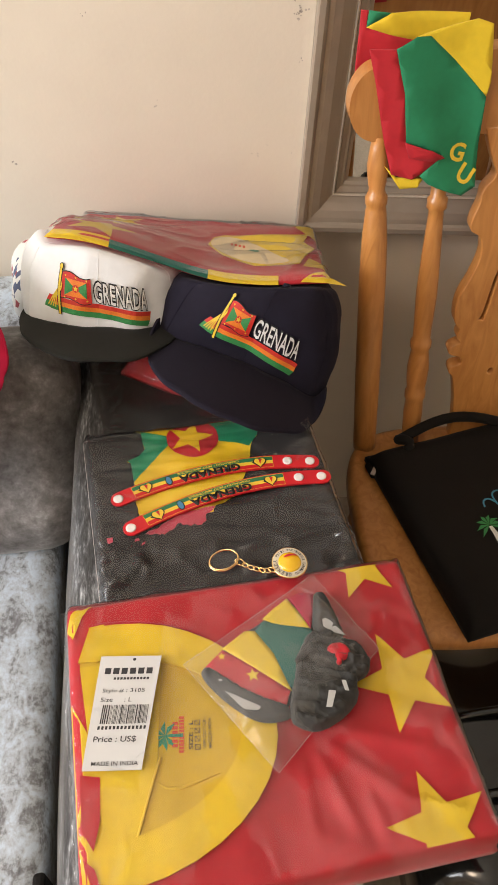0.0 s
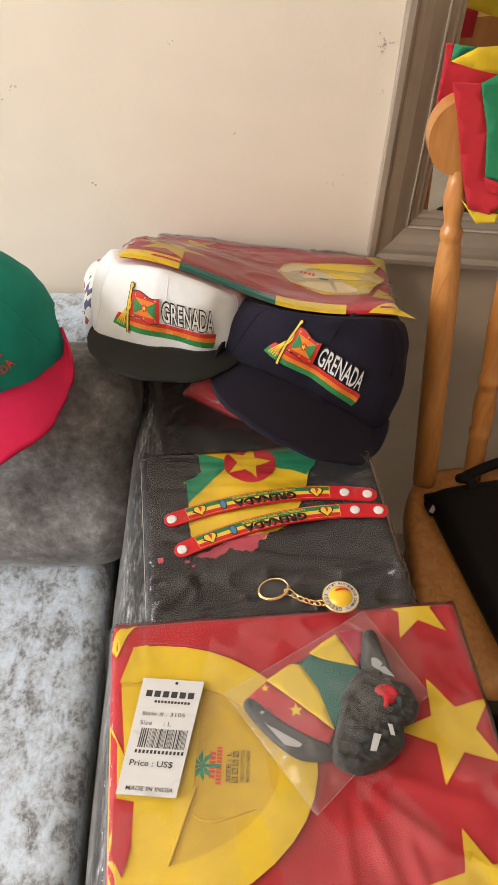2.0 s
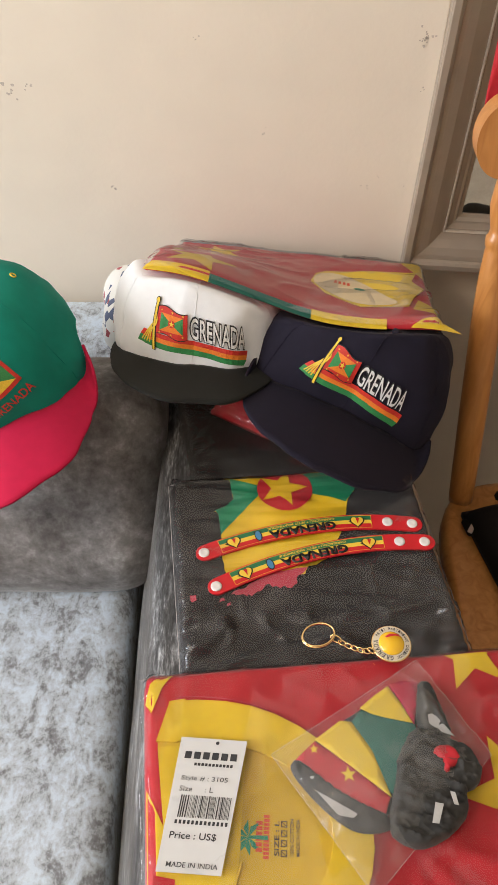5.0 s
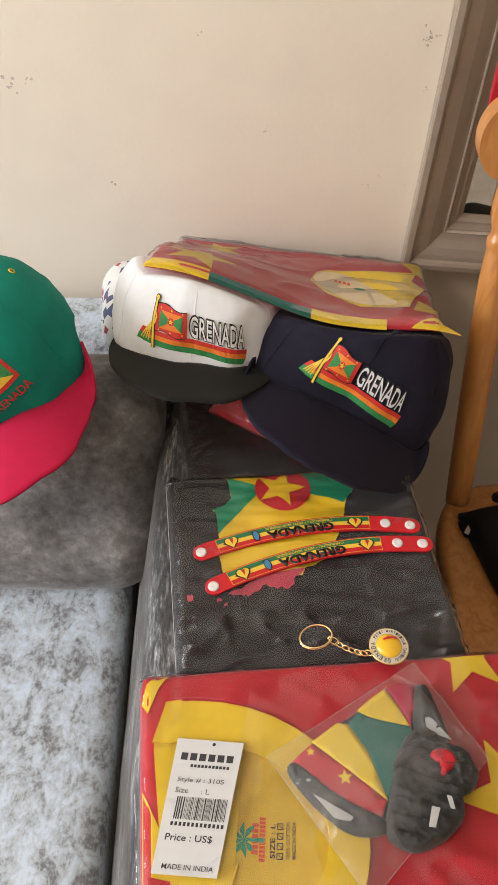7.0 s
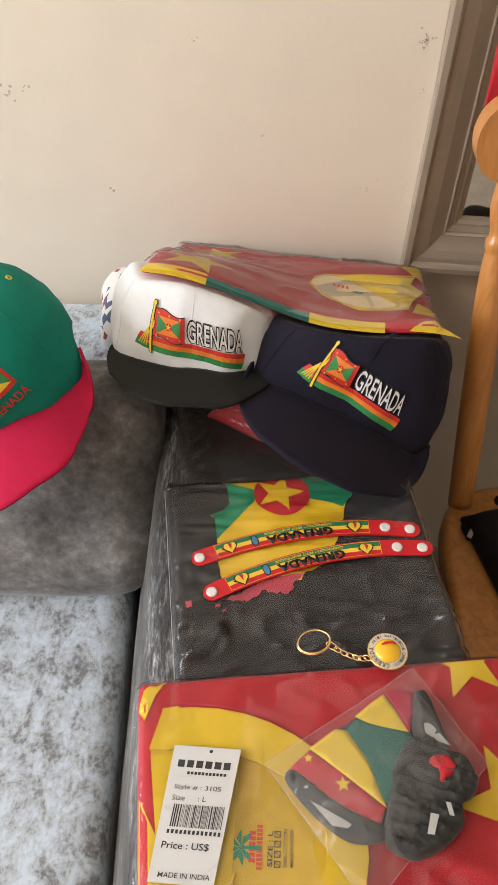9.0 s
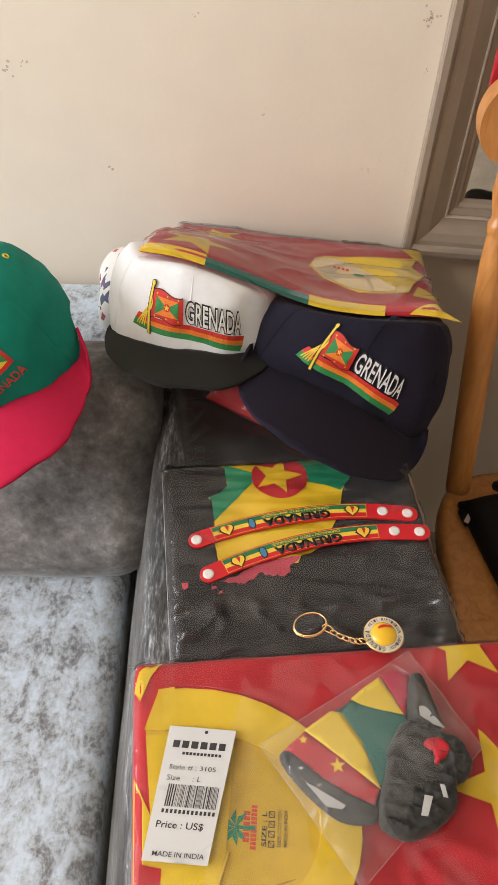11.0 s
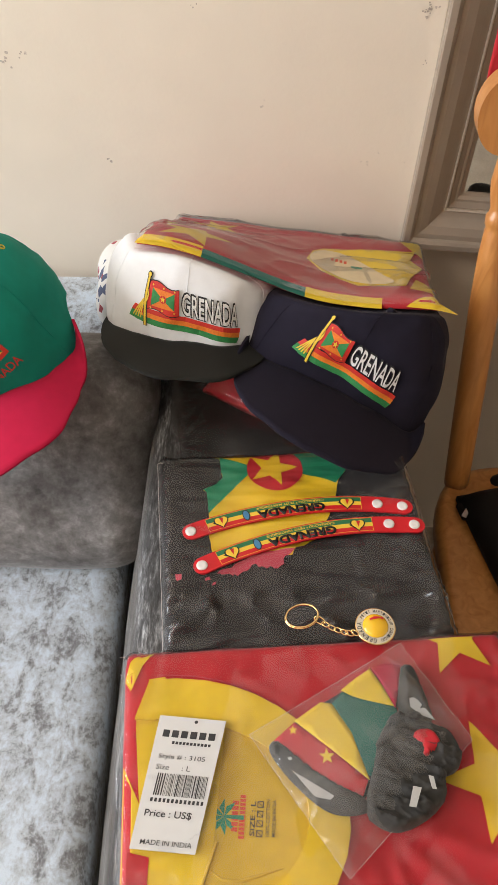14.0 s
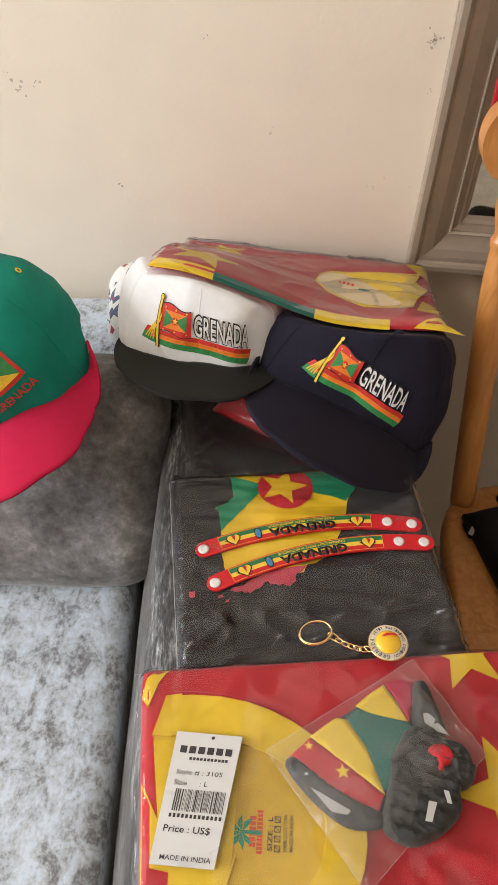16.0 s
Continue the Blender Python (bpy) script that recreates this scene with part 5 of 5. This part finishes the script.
solid("folded_print_scarf", puffy(-0.07, 0.075, -0.07, 0.055, 0, 0.082, 0.036, 0.0, 24, 12, 0.016), printed("printed_cotton"), "folded white scarf with navy and red print behind the cap", "scarf", pose(-0.255, 0.862, 0.626, 0, 0, 10), smooth=True)

# ---- dining chair ----
CHAIR = pose(0.378, 0.662, 0, 0, 0, 9)
chair = thing("dining_chair", "honey pine spindle-back dining chair with a carved splat", "chair", CHAIR)
seat_o = []
for i in range(48):
    a = 2 * math.pi * i / 48
    c, s = math.cos(a), math.sin(a)
    seat_o.append((0.215 * math.copysign(abs(c) ** 0.36, c) * (1 + 0.05 * -s), 0.010 + (0.196 if s > 0 else 0.158) * math.copysign(abs(s) ** 0.40, s)))
bm = bmesh.new()
for z, k in ((0.412, 0.97), (0.418, 1.0), (0.434, 1.0), (0.443, 0.985), (0.446, 0.95), (0.443, 0.80), (0.440, 0.5), (0.4395, 0.2)):
    ring = [bm.verts.new((x * k, y * k, z)) for x, y in seat_o]
    if z == 0.412:
        bm.faces.new(ring[::-1])
    else:
        for i in range(48):
            bm.faces.new((prev[i], prev[(i + 1) % 48], ring[(i + 1) % 48], ring[i]))
    prev = ring
bm.faces.new(prev)
part("seat", bm, PINE, chair, "shaped solid pine seat", True)


def turned(p, q, prof, seg=16):
    p, q = Vector(p), Vector(q)
    d = q - p
    return lathe([(r, t * d.length) for r, t in prof], seg, m=Matrix.Translation(p) @ d.to_track_quat("Z", "Y").to_matrix().to_4x4())


POST = [(0.0160, 0), (0.0165, 0.03), (0.0172, 0.3), (0.0172, 0.62), (0.0155, 0.74), (0.0125, 0.812), (0.0115, 0.822), (0.0132, 0.830), (0.0132, 0.848), (0.0108, 0.856), (0.0095, 0.868), (0.0118, 0.90), (0.0130, 0.93), (0.0105, 0.97), (0.008, 1.0)]
SPIN = [(0.0125, 0), (0.013, 0.05), (0.0138, 0.12), (0.0125, 0.17), (0.0148, 0.18), (0.0148, 0.20), (0.0125, 0.21), (0.0146, 0.25), (0.0152, 0.29), (0.0126, 0.34), (0.0118, 0.355), (0.0144, 0.365), (0.0144, 0.385), (0.0118, 0.395), (0.0122, 0.43), (0.0138, 0.54), (0.0120, 0.66), (0.0096, 0.765), (0.0090, 0.790), (0.0122, 0.798), (0.0122, 0.822), (0.0092, 0.830), (0.0088, 1.0)]
for s in (-1, 1):
    part("back_post", turned((s * 0.177, 0.172, 0.44), (s * 0.206, 0.255, 0.876), POST), PINE, chair, "turned back post", True)
    part("spindle", turned((s * 0.106, 0.182, 0.44), (s * 0.132, 0.254, 0.885), SPIN), PINE, chair, "turned spindle", True)
    part("front_leg", turned((s * 0.165, -0.125, 0), (s * 0.15, -0.11, 0.42), [(0.012, 0), (0.018, 0.3), (0.022, 0.5), (0.016, 0.56), (0.02, 0.6), (0.018, 1)]), PINE, chair, "turned leg", True)
    part("back_leg", turned((s * 0.175, 0.20, 0), (s * 0.15, 0.15, 0.42), [(0.012, 0), (0.018, 0.3), (0.022, 0.5), (0.016, 0.56), (0.02, 0.6), (0.018, 1)]), PINE, chair, "turned leg", True)
half = [(0.046, 0.44), (0.0465, 0.487), (0.0601, 0.555), (0.0690, 0.560), (0.0680, 0.570), (0.0530, 0.572), (0.0540, 0.586), (0.0740, 0.590), (0.0755, 0.600), (0.0570, 0.608), (0.0690, 0.616), (0.0640, 0.629), (0.0762, 0.640), (0.0780, 0.672), (0.0640, 0.706), (0.0575, 0.736), (0.0640, 0.760), (0.0800, 0.766), (0.0800, 0.780), (0.0735, 0.800), (0.0745, 0.816), (0.0590, 0.833), (0.0700, 0.850), (0.085, 0.885)]
SY = lambda z: 0.186 + (z - 0.44) * 0.165


def rounded(line):
    """An open outline with its corners eased."""
    for _ in range(2):
        line = [line[0]] + [(a[0] + k * (b[0] - a[0]), a[1] + k * (b[1] - a[1])) for a, b in zip(line, line[1:]) for k in (0.25, 0.75)] + [line[-1]]
    return line


def slot(line, r):
    """A long hole of even width round a line, with rounded ends."""
    left, right = [], []
    for i, (x, z) in enumerate(line):
        a, b = line[max(i - 1, 0)], line[min(i + 1, len(line) - 1)]
        d = math.hypot(b[0] - a[0], b[1] - a[1])
        nx, nz = -(b[1] - a[1]) / d, (b[0] - a[0]) / d
        w = r * (1.9 if i == 0 else 1.0)
        left.append((x + nx * w, z + nz * w))
        right.append((x - nx * w, z - nz * w))
    return soften(left + right[::-1])


def fretwork(outline, holes, thick, place):
    """A flat board with an outline and real openings, laid on a surface by place(x, z, off)."""
    cu = bpy.data.curves.new("fretwork", "CURVE")
    cu.dimensions, cu.fill_mode, cu.extrude, cu.bevel_depth, cu.bevel_resolution = "2D", "BOTH", thick / 2 - 0.0015, 0.0015, 1
    for poly in [outline] + holes:
        sp = cu.splines.new("POLY")
        sp.points.add(len(poly) - 1)
        for p, (x, z) in zip(sp.points, poly):
            p.co = (x, z, 0, 1)
        sp.use_cyclic_u = True
    ob = new("fretwork", cu)
    me = bpy.data.meshes.new_from_object(ob.evaluated_get(bpy.context.evaluated_depsgraph_get()))
    bpy.data.objects.remove(ob)
    bm = bmesh.new()
    bm.from_mesh(me)
    bpy.data.meshes.remove(me)
    for v in bm.verts:
        v.co = place(v.co.x, v.co.y, v.co.z)
    return bm


edge_line = rounded(half)
scroll = rounded([(0.0405, 0.642), (0.0365, 0.662), (0.0345, 0.690), (0.0310, 0.716), (0.0240, 0.738), (0.0150, 0.750)])
holes = [slot([(q * x, z) for x, z in scroll], 0.0036) for q in (-1, 1)] + [disc(q * x, z, 0.0052, 0.0062, 14) for q in (-1, 1) for x, z in ((0.0100, 0.561), (0.0120, 0.800))]
part("splat", fretwork([(x, z) for x, z in edge_line] + [(-x, z) for x, z in edge_line[::-1]], holes, 0.018, lambda x, z, off: Vector((x, SY(z) + off, z))), PINE, chair, "carved pierced splat")
ear = [(-0.212 - 0.033 * math.sin(radians(a)), 0.912 - 0.039 * math.cos(radians(a))) for a in range(-10, 200, 6)]
crest = ear + [(-0.16, 0.957), (-0.08, 0.968), (0, 0.974), (0.08, 0.968), (0.16, 0.957)] + [(-x, z) for x, z in ear[::-1]] + [(0.10, 0.880), (0, 0.872), (-0.10, 0.880)]
CY = lambda x, z: 0.262 - 0.05 * x * x + (z - 0.87) * 0.12
cb = wrap(flat([crest]), lambda x, z, off: Vector((x, CY(x, z) + off, z)), -0.012, 0.02, 0.024)
bmesh.ops.remove_doubles(cb, verts=cb.verts, dist=1e-5)
part("crest_rail", cb, PINE, chair, "curved crest rail with rounded ears")

# ---- flag cloth draped over the chair ----
flag_t = thing("flag_bandana", "red, green and yellow flag cloth draped over the chair back", "bandana", CHAIR)
fy = lambda x, z, off: Vector((x, CY(x, z) - 0.019 - off + 0.0035 * math.sin(x * 70 + z * 25) + 0.003 * ripple(x, z, 30, 4) - 0.010 * max(0.0, (0.87 - z) / 0.05), z))
FL = lambda polys, m, off, label, name="cloth_panel": part(name, wrap(flat(polys), fy, off, 0.010, 0.0012), m, flag_t, label, True)
FL([[(-0.232, 0.970), (-0.205, 0.972), (-0.190, 0.93), (-0.180, 0.877), (-0.150, 0.868), (-0.136, 0.863), (-0.150, 0.852), (-0.168, 0.838), (-0.192, 0.842), (-0.205, 0.88), (-0.222, 0.94)]], RED, 0.004, "red border of the flag")
FL([[(-0.205, 0.972), (-0.184, 0.983), (-0.170, 0.983), (-0.14, 0.96), (-0.100, 0.925), (-0.096, 0.88), (-0.092, 0.828), (-0.108, 0.820), (-0.150, 0.834), (-0.160, 0.842), (-0.150, 0.852), (-0.136, 0.863), (-0.150, 0.868), (-0.180, 0.877), (-0.190, 0.93)]], GREEN, 0.004, "green field of the flag")
FL([[(-0.184, 0.983), (-0.124, 0.999), (-0.108, 0.995), (-0.098, 0.94), (-0.100, 0.925), (-0.14, 0.96), (-0.170, 0.983)]], YELLOW, 0.004, "yellow field of the flag")
FL([[(-0.200, 0.850), (-0.185, 0.838), (-0.155, 0.838), (-0.160, 0.828), (-0.180, 0.826)]], YELLOW, 0.001, "yellow underside of the fold")
FL([[(-0.182, 0.879), (-0.150, 0.871), (-0.134, 0.862), (-0.150, 0.860), (-0.175, 0.862)]], RED, 0.008, "turned red fold")
BACK = lambda polys, m, off, label: part("back_fold", wrap(flat(polys), lambda x, z, o: fy(x, z, o - 0.036) + Vector((0, 0, -0.008)), off, 0.010, 0.0012), m, flag_t, label, True)
BACK([[(-0.236, 0.93), (-0.236, 1.001), (-0.228, 1.001), (-0.229, 0.985), (-0.17, 0.972), (-0.17, 0.94)]], RED, 0.0, "red back layer")
BACK([[(-0.228, 1.001), (-0.205, 1.0), (-0.229, 0.985)]], GREEN, 0.0, "green back layer")
BACK([[(-0.205, 1.0), (-0.119, 0.999), (-0.119, 0.962), (-0.17, 0.972), (-0.229, 0.985)]], YELLOW, 0.0, "yellow back layer")
for ch, x, z, a in (("G", -0.119, 0.866, -12), ("U", -0.106, 0.842, -30)):
    part("lettering", wrap(lettering(ch, 0.020, 0.018, (x, z), 0.03, a), fy, 0.0064, 0.006), T_YELLOW, flag_t, "yellow embroidered letter")

# ---- black bag on the chair ----
bag = thing("black_bag", "flat black zipped bag with palm embroidery on the chair seat", "bag", pose(0.408, 0.706, 0.448, 0, 0, 23))
bg = Pack(0.38, 0.30, 0.030, 0.004, 71.0, 0.03)
part("body", bg.cloth(0.008), BAG_BLACK, bag, "", True)
bon = lambda x, y, off: bg.on(x, y, off)
part("handle", tube([(-0.136 + 0.006 * math.sin(6 * t), 0.130 + 0.022 * t, 0.024 + 0.012 * math.sin(t * 3)) for t in [i / 6 for i in range(7)]] + [(-0.128 + 0.15 * t, 0.152 - 0.02 * t + 0.012 * math.sin(t * math.pi), 0.030 + 0.014 * math.sin(t * math.pi)) for t in [i / 10 for i in range(11)]], 0.0075, 8), BAG_BLACK, bag, "black webbing handle", True)
part("side_tab", puffy(-0.196, -0.176, 0.112, 0.140, 0.001, 0.010, 0.004, 0, 8, 5, 0.004), BAG_BLACK, bag, "", True)
zp = box(-0.0032, 0.0032, -0.008, 0.008, 0, 0.002, 0.0008)
bmesh.ops.transform(zp, matrix=Matrix.Translation((-0.190, 0.120, 0.0105)) @ pose(0, 0, 0, 0, 0, -45), verts=zp.verts)
part("zip_pull", zp, STEEL, bag, "steel zip pull")
EMB = lambda x, y, off: bon(-0.096 + x, -0.024 + y, off)
for a in (-30, 5, 35, 70, 105, 140, 175, 210):
    c, s = math.cos(radians(a)), math.sin(radians(a))
    part("embroidery", wrap(flat([[(0, 0), (0.011 * c - 0.0032 * s, 0.011 * s + 0.0032 * c), (0.020 * c, 0.020 * s - 0.005), (0.011 * c + 0.002 * s, 0.011 * s - 0.002 * c)]]), EMB, 0.0015, 0.006), T_GREEN, bag, "green embroidered palm frond")
part("embroidery", wrap(flat([[(-0.002, -0.002), (0.003, -0.002), (0.010, -0.085), (-0.006, -0.085)]]), EMB, 0.0015, 0.006), T_WHITE, bag, "white embroidered trunk")
part("embroidery", tube([EMB(0.010 + 0.020 * (i // 8) + 0.010 - 0.010 * math.cos((i % 8) / 7 * math.pi), 0.028 + 0.010 * (i // 8) + 0.012 * math.sin((i % 8) / 7 * math.pi), 0.0015) for i in range(24)], 0.0012, 5), T_BLUE, bag, "blue embroidered cloud")
part("embroidery", wrap(flat([[(0.016, -0.016), (0.045, -0.006), (0.05, -0.03), (0.022, -0.036)]]), EMB, 0.0015, 0.006), T_RED, bag, "red embroidered field")
part("embroidery", wrap(flat([[(0.020, -0.018), (0.040, -0.011), (0.040, -0.022)]]), EMB, 0.0020, 0.006), T_YELLOW, bag)
part("embroidery", wrap(flat([[(0.021, -0.021), (0.040, -0.025), (0.026, -0.032)]]), EMB, 0.0020, 0.006), T_GREEN, bag)
part("embroidery", wrap(lettering("GRENADA", 0.006, 0.03, (0.045, 0.012), 0.0, 0), EMB, 0.0015, 0.006), T_GREEN, bag, "small green embroidered word")

# ---- things on the floor ----
gb = thing("glossy_black_bag", "glossy black vinyl bag on the floor under the chair", "bag", pose(0.392, 0.43, 0.002, 0, 0, 10))
part("body", puffy(-0.15, 0.15, -0.19, 0.19, 0, 0.28, 0.07, 0, 30, 33, 0.022), GLOSS_BLACK, gb, "crumpled glossy vinyl body", True)
for y in (-0.05, 0.05):
    part("handle", tube([(0.10 * math.cos(a), y, 0.255 + 0.05 * math.sin(a)) for a in [math.pi * i / 14 for i in range(15)]], 0.006, 8), GLOSS_BLACK, gb, "", True)
solid("black_strap", box(-0.006, 0.006, -0.09, 0.02, 0, 0.05, 0.004), BAG_BLACK, "black strap tucked beside the sofa arm", "strap", pose(-0.142, 0.185, 0.44, 0, 0, 11), smooth=False)
solid("black_charger", box(-0.05, 0.0, -0.06, 0.012, 0, 0.014, 0.003), BAG_BLACK, "flat black pouch on the sofa seat", "pouch", pose(-0.155, 0.15, 0.456, 0, 0, 11))

# ---- body of the added ceiling lamp, out of view ----
cl = thing("added_ceiling_lamp", "round ceiling lamp added out of view", "lamp", pose(-0.95, -0.55, 2.30))
part("base_plate", lathe([(0.12, 0.10), (0.12, 0.12)], 24), WHITE_PAINT, cl)
part("rim", lathe([(0.15, 0.09), (0.155, 0.10)], 28), WHITE_PAINT, cl, "", True)
